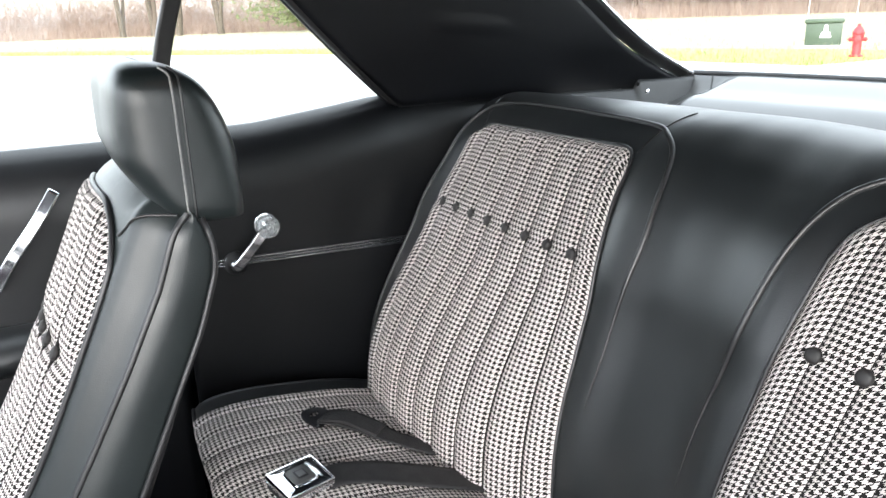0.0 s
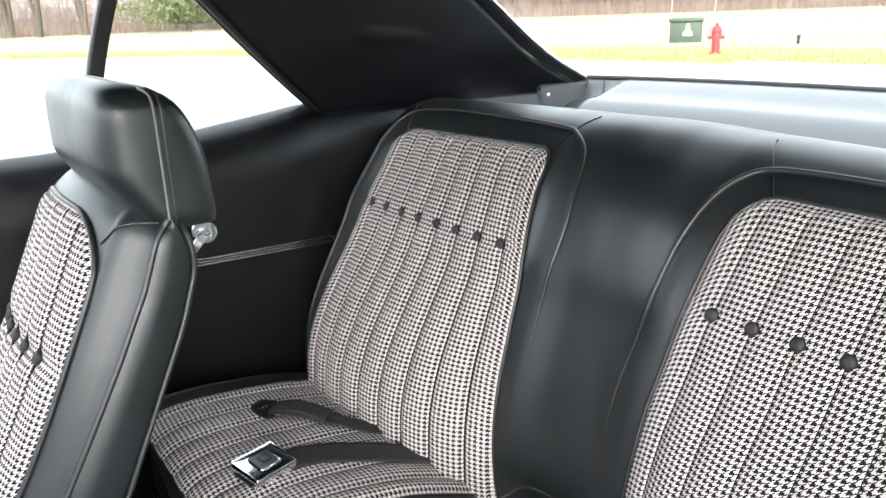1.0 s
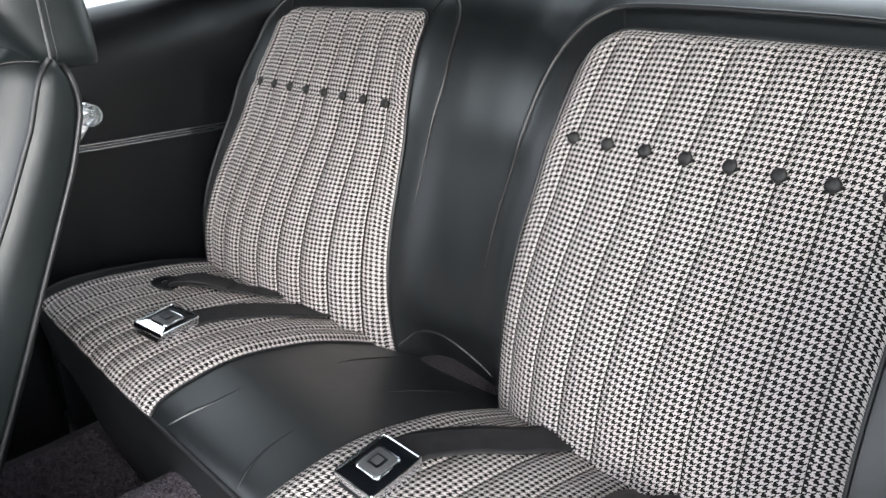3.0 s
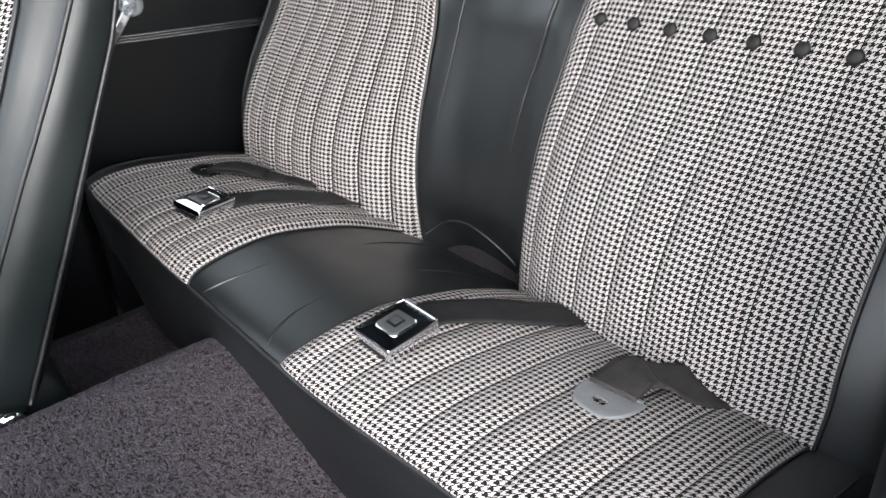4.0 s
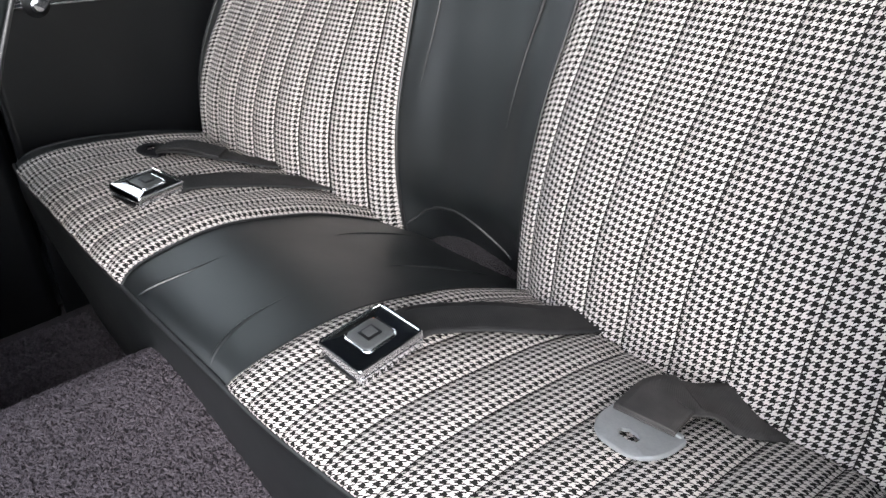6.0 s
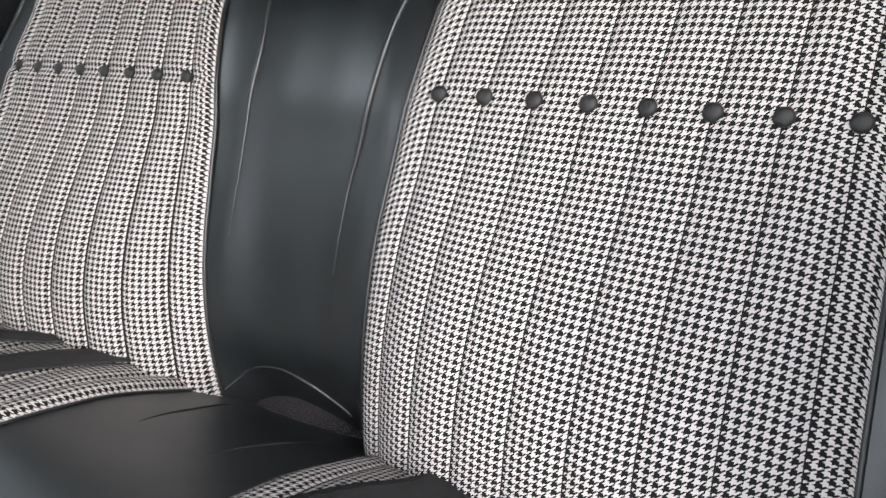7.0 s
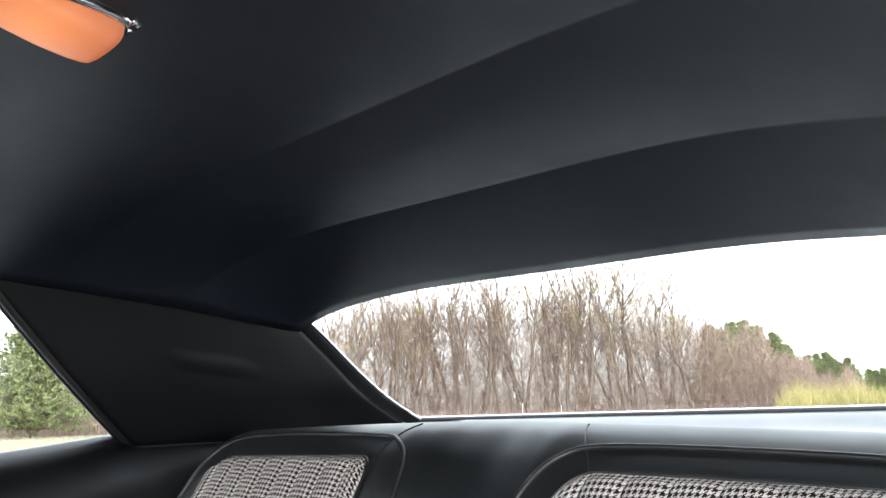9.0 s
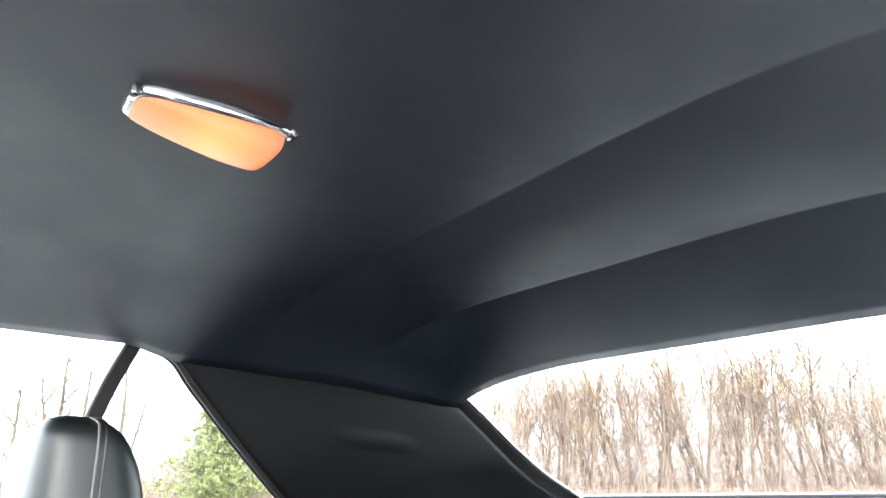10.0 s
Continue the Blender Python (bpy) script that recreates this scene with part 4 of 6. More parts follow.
def build_cabin():
    build_floor()
    build_carpet_loops()
    west = build_side(-1, -0.405, 0.34, "wall_west", "smooth black vinyl rear side panel with a chrome strip")
    build_side(1, -0.405, 0.34, "wall_east", "smooth black vinyl rear side panel")
    # chrome strip, ridged, along the side panel
    y = np.linspace(-0.40, 0.03, 40)
    for dz, r in ((0.004, 0.0024), (-0.001, 0.0018), (-0.006, 0.0026)):
        p = np.stack([-side_x(y, np.full(40, 0.525)) + 0.003, y, 0.5245 + 0.014 * (-0.02 - y) / 0.38 + dz], -1)
        part("chrome_strip", tube("chrome_strip", p, r, 8), CHROME, west)
    # door beyond the front seat
    door = build_side(-1, -1.55, -0.415, "door_1", "black vinyl door panel with armrest and chrome pull")
    arm = loft("armrest", [[(-0.655 + w * max(math.cos(a), -0.2), y, 0.46 + 0.035 * math.sin(a)) for a in np.linspace(0, 2 * np.pi, 20, endpoint=False)] for y, w in [(-1.15, 0.02), (-1.12, 0.06), (-0.80, 0.065), (-0.66, 0.06), (-0.58, 0.045), (-0.55, 0.02)]])
    part("armrest", arm, VINYL, door, "padded black armrest")
    p = smooth_path([(-0.652, -0.66, 0.555), (-0.640, -0.63, 0.60), (-0.640, -0.59, 0.65), (-0.650, -0.562, 0.688)], 24)
    part("door_pull", ribbon("door_pull", p, np.tile([0.2, 0.78, -0.6], (24, 1)), 0.016, 0.005), CHROME, door, "slanted chrome door pull")
    # window crank on the side panel
    crank = thing("window_crank", (-0.66, -0.30, 0.53), "chrome window crank with a clear knob on the side panel", "window crank")
    xw = -float(side_x(np.array(-0.3), np.array(0.53)))
    esc = lathe_bm([(0.020, 0.0), (0.020, 0.004), (0.016, 0.008), (0.009, 0.010)], 24, Matrix.Translation((xw + 0.001, -0.318, 0.532)) @ Euler((0, radians(90), 0)).to_matrix().to_4x4())
    part("escutcheon", esc, RUBBER, crank)
    arm = smooth_path([(xw + 0.016, -0.318, 0.530), (xw + 0.020, -0.305, 0.545), (xw + 0.022, -0.285, 0.568), (xw + 0.020, -0.268, 0.590)], 16)
    across = np.tile([0.0, 0.82, -0.57], (16, 1))
    part("crank_arm", ribbon("crank_arm", arm, across, 0.016, 0.006), CHROME, crank)
    hub = lathe_bm([(0.010, 0.0), (0.011, 0.014), (0.008, 0.018)], 18, Matrix.Translation((xw + 0.004, -0.318, 0.531)) @ Euler((0, radians(90), 0)).to_matrix().to_4x4())
    part("crank_hub", hub, CHROME, crank)
    for off in (-0.0045, 0.0, 0.0045):
        rib = arm[1:-1] + np.array([0.0036, 0.82 * off, -0.57 * off])
        part("arm_rib", tube("arm_rib", rib, 0.0012, 6), CHROME, crank)
    m = Matrix.Translation((xw + 0.016, -0.266, 0.592)) @ Euler((0, radians(90), 0)).to_matrix().to_4x4()
    knob = lathe_bm([(0.007, 0.0), (0.010, 0.004), (0.016, 0.008), (0.0190, 0.014), (0.0190, 0.020), (0.0165, 0.025), (0.008, 0.027)], 14, m)
    knob = part("crank_knob", knob, ACRYLIC, crank, "clear faceted knob", smooth=False)
    part("knob_rim", lathe_bm([(0.0185, 0.0005), (0.0200, 0.002), (0.0185, 0.0045), (0.0090, 0.0035), (0.0090, 0.001)], 22, m), CHROME, knob, "chrome rim")
    part("knob_core", lathe_bm([(0.0055, 0.0), (0.0055, 0.022), (0.003, 0.024)], 12, m), CHROME, knob, "chrome core")
    build_roof()
    build_shelf()


ROOF_Y = [-1.30, -0.95, -0.60, -0.42, -0.118, 0.092, 0.30]
ROOF_Z = [1.085, 1.118, 1.141, 1.142, 1.120, 1.085, 1.004]


def roof_half(y):
    return np.interp(y, [-1.4, -0.40, -0.27, 0.22, 0.34], [0.585, 0.622, 0.622, 0.562, 0.545])


def roof_edge(y):
    return np.interp(y, [-1.3, -0.60, -0.34, -0.27, 0.0, 0.22, 0.34], [1.035, 1.052, 1.046, 1.023, 0.998, 0.971, 0.963])


def roof_at(a, y):
    """The headliner at share a of its half width and station y, tented over its bows."""
    a, y = np.broadcast_arrays(np.asarray(a, float), np.asarray(y, float))
    ze = roof_edge(y)
    s = y + 0.08 * np.abs(a) ** 4
    zc = np.interp(s, ROOF_Y, ROOF_Z)
    z = ze + (zc - ze) * (1 - np.abs(a) ** (2.4 + 2.0 * sstep(-0.42, -0.10, y)))
    bows = np.array([-1.30, -1.02, -0.72, -0.42, -0.118, 0.092, 0.30])
    k = np.clip(np.searchsorted(bows, s, side="right") - 1, 0, 5)
    f = np.clip((s - bows[k]) / (bows[k + 1] - bows[k]), 0, 1)
    z = z - np.choose(k, [0.0, 0.0, 0.0, 0.030, 0.026, 0.012]) * (bows[k + 1] - bows[k]) * np.sin(np.pi * f) * np.where(k == 3, f, 1.0) * (1 - np.abs(a) ** 3)
    z = z - (0.022 * np.minimum(a, 0) + 0.017 * np.maximum(a, 0)) * sstep(-0.25, 0.10, y) * (1 - np.abs(a) ** 10)
    return np.stack([a * roof_half(y), y, z], -1)


def rear_edge(a):
    return 0.288 - 0.040 * np.abs(a) ** 4


def build_roof():
    aa = np.linspace(-1, 1, 61)
    ys = np.unique(np.round(np.r_[np.linspace(-1.15, -0.72, 13), np.linspace(-0.72, -0.42, 11), np.linspace(-0.42, -0.118, 15), -0.122, -0.114, np.linspace(-0.118, 0.092, 13), 0.088, 0.092], 5))
    rows = [np.stack([aa, y - 0.08 * np.abs(aa) ** 4], -1) for y in ys]
    for t in np.r_[0.02, np.linspace(0, 1, 10)[1:]]:
        rows.append(np.stack([aa, 0.092 - 0.08 * np.abs(aa) ** 4 + (rear_edge(aa) - 0.092 + 0.08 * np.abs(aa) ** 4) * t], -1))
    G = np.array(rows)
    P = roof_at(G[..., 0], G[..., 1])
    roof = part("ceiling", sheet("ceiling", P, None, 0.015, flip=True), VINYL_ROOF)
    tagged(roof, "black vinyl headliner stretched over roof bows", "headliner", kind="structure")
    # outer roof skin
    top = P + np.array([0, 0, 0.045])
    top[..., 0] *= 1.04
    skin = part("roof", sheet("roof", top, None, 0.004), PAINT)
    tagged(skin, "dark painted steel car roof", "car roof", kind="structure")
    for y in (-0.72, -0.42, -0.118, 0.092):
        a = np.linspace(-0.97, 0.97, 80)
        p = roof_at(a, y - 0.08 * np.abs(a) ** 4)
        p[:, 2] -= 0.0004
        part("seam", tube("seam", p, 0.0010, 6), VINYL_ROOF, roof)
    # rear edge bead along the top of the rear window
    a = np.linspace(-0.99, 0.99, 90)
    p = roof_at(a, rear_edge(a))
    p[:, 2] += 0.004
    part("edge_bead", tube("edge_bead", p, 0.0045, 10), RUBBER, roof)
    for sgn in (-1, 1):
        build_sail(sgn)


SAIL_FRONT = [(-0.622, -0.345, 1.046), (-0.622, -0.27, 1.022), (-0.627, -0.224, 0.972), (-0.645, -0.129, 0.876), (-0.672, -0.025, 0.782), (-0.685, 0.004, 0.768)]
SAIL_REAR = [(-0.566, 0.220, 0.984), (-0.559, 0.30, 0.922), (-0.556, 0.39, 0.852), (-0.563, 0.48, 0.806), (-0.568, 0.56, 0.770)]


def build_sail(sgn):
    flip = np.array([-sgn, 1, 1])
    side = "west" if sgn < 0 else "east"
    f = smooth_path(SAIL_FRONT[1:], 40)
    near = 0.036 if sgn > 0 else 0.0
    r = smooth_path(SAIL_REAR, 40)
    r[:, 0] += near * np.clip(1 - np.linspace(0, 1, 40) / 0.32, 0, 1) ** 1.4
    t = np.linspace(0, 1, 40)[None, :, None]
    P = f[:, None, :] * (1 - t) + r[:, None, :] * t
    bow = np.sin(np.pi * t[..., 0]) * 0.018
    P[..., 0] += -bow * (0.35 + 0.65 * np.linspace(0, 1, 40)[:, None]) + 0.0
    # shallow oval boss in the middle of the panel
    u = np.linspace(0, 1, 40)
    boss = np.exp(-((u[:, None] - 0.40) / 0.028) ** 2 - ((u[None, :] - 0.52) / 0.12) ** 4)
    P[..., 0] += 0.006 * boss
    panel = part("sail_panel_" + side, sheet("sail_panel", P * flip, None, 0.012, flip=sgn < 0), VINYL_PANEL)
    tagged(panel, "black vinyl roof quarter panel beside the rear window", "trim panel", kind="structure")
    # windlace along the side window and rail
    rail = smooth_path([(-0.598, -1.15, 1.034), (-0.612, -0.8, 1.046), (-0.620, -0.55, 1.050)] + SAIL_FRONT, 110)
    part("windlace", tube("windlace", (rail + np.array([-0.004, 0, 0.0])) * flip, 0.0095, 10), RUBBER, panel, "black rubber windlace round the side window")
    part("reveal_strip", tube("reveal_strip", (rail + np.array([-0.016, -0.006, -0.004])) * flip, 0.0035, 8), STEEL_DARK, panel)
    q = smooth_path([(-0.622, -0.27, 1.022), (-0.607, -0.12, 1.010), (-0.590, 0.05, 1.001), (-0.566, 0.222, 0.985)], 50)
    part("joint_bead", tube("joint_bead", q * flip, 0.003, 6), RUBBER, panel)
    # garnish moulding beside the rear window
    g = smooth_path([(-0.552 + near, 0.212, 0.992)] + [(x + 0.006, y + 0.010, z + 0.004) for x, y, z in [*r[::8], r[-1]]], 50)
    part("garnish", ribbon("garnish", g * flip, np.tile(np.array([0.85, 0.50, 0.18]) * flip, (50, 1)), 0.030, 0.006), VINYL_DECK, panel, "black garnish moulding")
    part("chrome_reveal", tube("chrome_reveal", (g + np.array([0.014, 0.012, 0.004])) * flip, 0.003, 8), CHROME, panel)
    # outer quarter of the body
    out = P.copy()
    out[..., 0] -= 0.05
    out[..., 2] += 0.01
    skin = part("roof_quarter_" + side, sheet("roof_quarter", out * flip, None, 0.004, flip=sgn > 0), PAINT)
    tagged(skin, "dark painted rear roof pillar", "car body", kind="structure")


def glass_bottom(x):
    return 0.632 - 0.076 * (np.minimum(np.abs(x), 0.57) / 0.57) ** 2


def shelf_at(x, y):
    """A low floor behind the seat, a rolled pad in front of the glass, a pit at each end of the pad."""
    back = glass_bottom(x)
    z = 0.700 + 0.062 * sstep(back - 0.26, back - 0.115, y) + 0.026 * sstep(back - 0.12, back, y)
    z = z - 0.030 * sstep(0.440, 0.500, np.abs(x)) * (1 - sstep(back - 0.035, back, y))
    return np.stack([x, y, z], -1)


def build_shelf():
    U, V = np.meshgrid(np.linspace(-1, 1, 121), np.linspace(0, 1, 48), indexing="ij")
    X = U * 0.60
    Y = 0.22 + (glass_bottom(np.clip(X, -0.57, 0.57)) - 0.22) * V
    shelf = part("parcel_shelf", sheet("parcel_shelf", shelf_at(X, Y), None, 0.012), VINYL_DECK)
    tagged(shelf, "black vinyl padded shelf under the rear window", "parcel shelf", kind="structure")
    x = np.linspace(-0.57, 0.57, 80)
    p = np.stack([x, glass_bottom(x), np.full(80, 0.788)], -1)
    part("glass_bead", tube("glass_bead", p, 0.006, 8), RUBBER, shelf)
    part("chrome_reveal", tube("chrome_reveal", p + np.array([0, 0.014, 0.004]), 0.004, 8), CHROME, shelf)
    for sgn in (-1, 1):
        # upright side finisher with screws
        Y, V = np.meshgrid(np.linspace(0.26, 0.590, 80), np.linspace(0, 1, 8), indexing="ij")
        X = sgn * (0.600 - 0.055 * sstep(0.3, 0.56, Y) - 0.02 * (1 - V))
        fin = part("side_finisher", sheet("side_finisher", np.stack([X, Y, 0.725 + (0.040 + 0.016 * sstep(0.432, 0.440, Y)) * V], -1), None, 0.006, flip=sgn < 0), TRIM_GREY, shelf, "grey painted side finisher")
        x = sgn * (0.592 - 0.055 * float(sstep(0.3, 0.56, 0.436)))
        part("gap", tube("gap", np.array([(x + sgn * 0.018, 0.436, 0.724), (x + sgn * 0.008, 0.436, 0.75), (x - sgn * 0.002, 0.436, 0.779)]), 0.0022, 6), RUBBER, fin)
        for y, zz in ((0.452, 0.760), (0.550, 0.758)):
            sc = lathe_bm([(0.0055, 0.0), (0.0055, 0.0015), (0.003, 0.003)], 14, Matrix.Translation((sgn * (0.588 - 0.055 * float(sstep(0.3, 0.56, y))), y, zz)) @ Euler((0, radians(-90 * sgn), 0)).to_matrix().to_4x4())
            part("screw", sc, CHROME, fin)
        q = smooth_path([(sgn * 0.45, 0.48, 0), (sgn * 0.462, 0.51, 0), (sgn * 0.52, 0.585, 0)], 16)
        path = shelf_at(q[:, 0], q[:, 1]) + np.array([0, 0, 0.0006])
        part("seam", tube("seam", path, 0.0016, 6), WELT, shelf)


# ---------------------------------------------------------------- windows
def build_windows():
    # rear window, bowed in plan
    U, V = np.meshgrid(np.linspace(-1, 1, 31), np.linspace(0, 1, 12), indexing="ij")
    lo = np.stack([U * 0.585, glass_bottom(U * 0.57) + 0.012, np.full(U.shape, 0.79)], -1)
    hi = np.stack([U * 0.55, rear_edge(U) + 0.012, roof_at(U, rear_edge(U))[..., 2] + 0.010], -1)
    P = lo * (1 - V[..., None]) + hi * V[..., None]
    win = thing("window_1", (0, 0.5, 0.79), "large clear sloping rear window", "window", kind="structure")
    pane = part("pane", sheet("pane", P, None, 0.005), GLASS, win)
    pane.visible_shadow = False
    for sgn, side in ((-1, "2"), (1, "3")):
        win = thing("window_" + side, (sgn * 0.69, -0.2, 0.75), "side quarter window with a dark front frame", "window", kind="structure")
        # quarter glass under the roof rail
        ys = np.linspace(-0.372, 0.0, 24)
        edge = np.array(SAIL_FRONT)
        top = np.interp(ys, edge[:, 1], edge[:, 2]) + 0.006
        T, V = np.meshgrid(np.arange(24), np.linspace(0, 1, 6), indexing="ij")
        Y = ys[T]
        Z = belt(Y) - 0.01 + (top[T] - belt(Y) + 0.01) * V
        X = sgn * (0.705 - 0.055 * (Z - 0.75) / 0.3)
        pane = part("pane", sheet("pane", np.stack([X, Y, Z], -1), None, 0.004), GLASS, win)
        pane.visible_shadow = False
        p = smooth_path([(sgn * 0.706, -0.408, 0.74), (sgn * 0.690, -0.388, 0.862), (sgn * 0.672, -0.357, 0.969), (sgn * 0.655, -0.327, 1.045)], 20)
        frame_bm = ribbon("front_frame", p, np.tile([sgn * 0.1, 0.97, -0.2], (20, 1)), 0.024, 0.014)
        part("front_frame", frame_bm, RUBBER, win, "dark upright window frame")
        part("bright_channel", tube("bright_channel", p + np.array([-sgn * 0.002, 0.008, 0.0]), 0.003, 8), CHROME, win)
    win = thing("window_4", (-0.69, -0.9, 0.75), "clear raised front door window", "window", kind="structure")
    Y, V = np.meshgrid(np.linspace(-1.45, -0.395, 20), np.linspace(0, 1, 6), indexing="ij")
    Z = belt(Y) - 0.01 + (1.056 - belt(Y) - 0.27 * np.clip((-1.0 - Y) / 0.45, 0, 1)) * V
    pane = part("pane", sheet("pane", np.stack([-(0.705 - 0.055 * (Z - 0.75) / 0.3), Y, Z], -1), None, 0.004), GLASS, win)
    pane.visible_shadow = False


# ---------------------------------------------------------------- dome lamp
LAMP_X = 0.012


def build_dome():
    lamp = thing("dome_lamp", (0.015, -0.425, 1.135), "lit amber dome lamp in a chrome bezel on the headliner", "dome lamp")

    def ring(z, sx, sy, n=48, e=0.40):
        out = []
        for a in range(n):
            t = 2 * math.pi * a / n
            c, s2 = math.cos(t), math.sin(t)
            yy = -0.424 + sy * math.copysign(abs(s2) ** e, s2)
            drop = max(0.0, 1.119 - z) * (0.75 * (yy + 0.424) / 0.068)
            lean = 1.0 if c > 0 else 0.40 + 0.60 * min(max(yy + 0.4905, 0.0) / 0.0825, 1.0) ** 0.6
            out.append((LAMP_X + sx * lean * math.copysign(abs(c) ** e, c), yy, z - drop))
        return out

    part("bezel", loft("bezel", [ring(1.1395, 0.040, 0.073), ring(1.128, 0.0415, 0.0745), ring(1.120, 0.040, 0.073), ring(1.117, 0.037, 0.070), ring(1.119, 0.034, 0.067)]), CHROME, lamp, "polished chrome bezel")
    # lens: boat-shaped, shallow and narrow at its front end, deepest near the rear, where it is cut off
    loops = []
    for t in np.r_[0.0, np.linspace(0.02, 0.88, 20), 0.92, 0.96, 1.0]:
        deep = 0.002 + 0.020 * min(t / 0.80, 1.0) ** 0.75 * (1 - 0.55 * max(0.0, (t - 0.90) / 0.10) ** 1.6)
        near = 0.0345 * (1 - 0.35 * abs(2 * t - 1) ** 12)
        far = 0.0345 * (0.30 + 0.70 * min(t / 0.62, 1.0) ** 0.6) * (1 - 0.25 * max(0.0, (t - 0.90) / 0.10) ** 2)
        arc = [(LAMP_X + (near if math.cos(a) > 0 else far) * math.copysign(abs(math.cos(a)) ** 0.6, math.cos(a)), -0.4905 + 0.133 * t, 1.119 - deep * math.sin(a) ** 0.6) for a in np.linspace(0.0, math.pi, 24)]
        loops.append(arc + [(LAMP_X - far * 0.9, -0.4905 + 0.133 * t, 1.124), (LAMP_X + near * 0.9, -0.4905 + 0.133 * t, 1.124)])
    part("lens", loft("lens", loops), LENS, lamp, "glowing amber plastic lens")
    for sgn in (-1, 1):
        part("clip", box_bm(0.018, 0.008, 0.012, 0.0025, (LAMP_X + 0.030, -0.424 + sgn * 0.071, 1.122)), CHROME, lamp)


# ---------------------------------------------------------------- front belt on the tunnel
def build_front_belt():
    belt_ob = thing("front_seat_belt", (0.10, -0.62, 0.20), "dark grey front seat belt bolted to the tunnel carpet", "seat belt")
    pts = [(0.127, -0.622), (0.106, -0.650), (0.085, -0.683), (0.062, -0.715), (0.040, -0.747), (0.012, -0.79), (-0.02, -0.85)]
    q = smooth_path(pts, 30)
    z = floor_height(q[:, 0], q[:, 1]) + 0.006 + 0.006 * np.sin(np.linspace(0, np.pi, 30))
    path = np.column_stack([q, z])
    across = np.cross(np.gradient(path, axis=0), (0, 0.0, 1.0))
    part("strap", ribbon("strap", path, across, 0.046, 0.003), BELT_GREY, belt_ob)
    # sewn overlap at the anchor end
    e = path[:9] + np.array([0, 0, 0.003])
    part("sewn_end", ribbon("sewn_end", e, across[:9], 0.045, 0.003), BELT_GREY, belt_ob)
    m = Matrix.Translation((0.142, -0.608, float(floor_height(0.142, -0.608)) + 0.010)) @ Euler((radians(8), radians(14), radians(35))).to_matrix().to_4x4()
    bm = lathe_bm([(0.005, 0.0), (0.0205, 0.0), (0.0215, 0.0012), (0.0205, 0.003), (0.005, 0.0032)], 8, m @ Matrix.Diagonal((0.75, 0.95, 1, 1)))
    part("anchor_plate", bm, ZINC, belt_ob, "yellow zinc anchor plate")
    bm = lathe_bm([(0.0112, 0.002), (0.0116, 0.004), (0.0110, 0.0070), (0.0092, 0.0100), (0.0055, 0.0122), (0.002, 0.0128)], 24, m)
    part("anchor_bolt", bm, BOLT, belt_ob, "round-headed pale bolt")


# ---------------------------------------------------------------- rest of the car that closes the cabin
def build_shell():
    sill = part("body_side_west", box_bm(0.10, 2.3, 0.85, 0.03, (-0.775, -0.45, 0.30)), PAINT)
    tagged(sill, "dark painted car body side", "car body", kind="structure")
    # carried forward unseen below the door opening to hold back low light
    sill = part("body_side_east", box_bm(0.06, 2.34, 0.42, 0.03, (0.805, -0.58, 0.08)), PAINT)
    tagged(sill, "dark painted car body side", "car body", kind="structure")
    # painted pale to bounce daylight up to the headliner
    lid = part("boot_lid", box_bm(1.45, 0.75, 0.10, 0.03, (0, 1.04, 0.715)), BOUNCE_PAINT)
    tagged(lid, "boot lid behind the rear window, painted pale to bounce light", "car body", kind="structure")
    dash = part("dashboard", box_bm(1.36, 0.30, 0.50, 0.05, (0, -1.70, 0.45)), VINYL_PANEL)
    tagged(dash, "plain black dashboard closing the cabin", "dashboard", kind="structure")
    bulk = part("rear_bulkhead", box_bm(1.3, 0.02, 0.70, 0.004, (0, 0.30, 0.37)), RUBBER)
    tagged(bulk, "dark panel behind the rear seat", "panel", kind="structure")


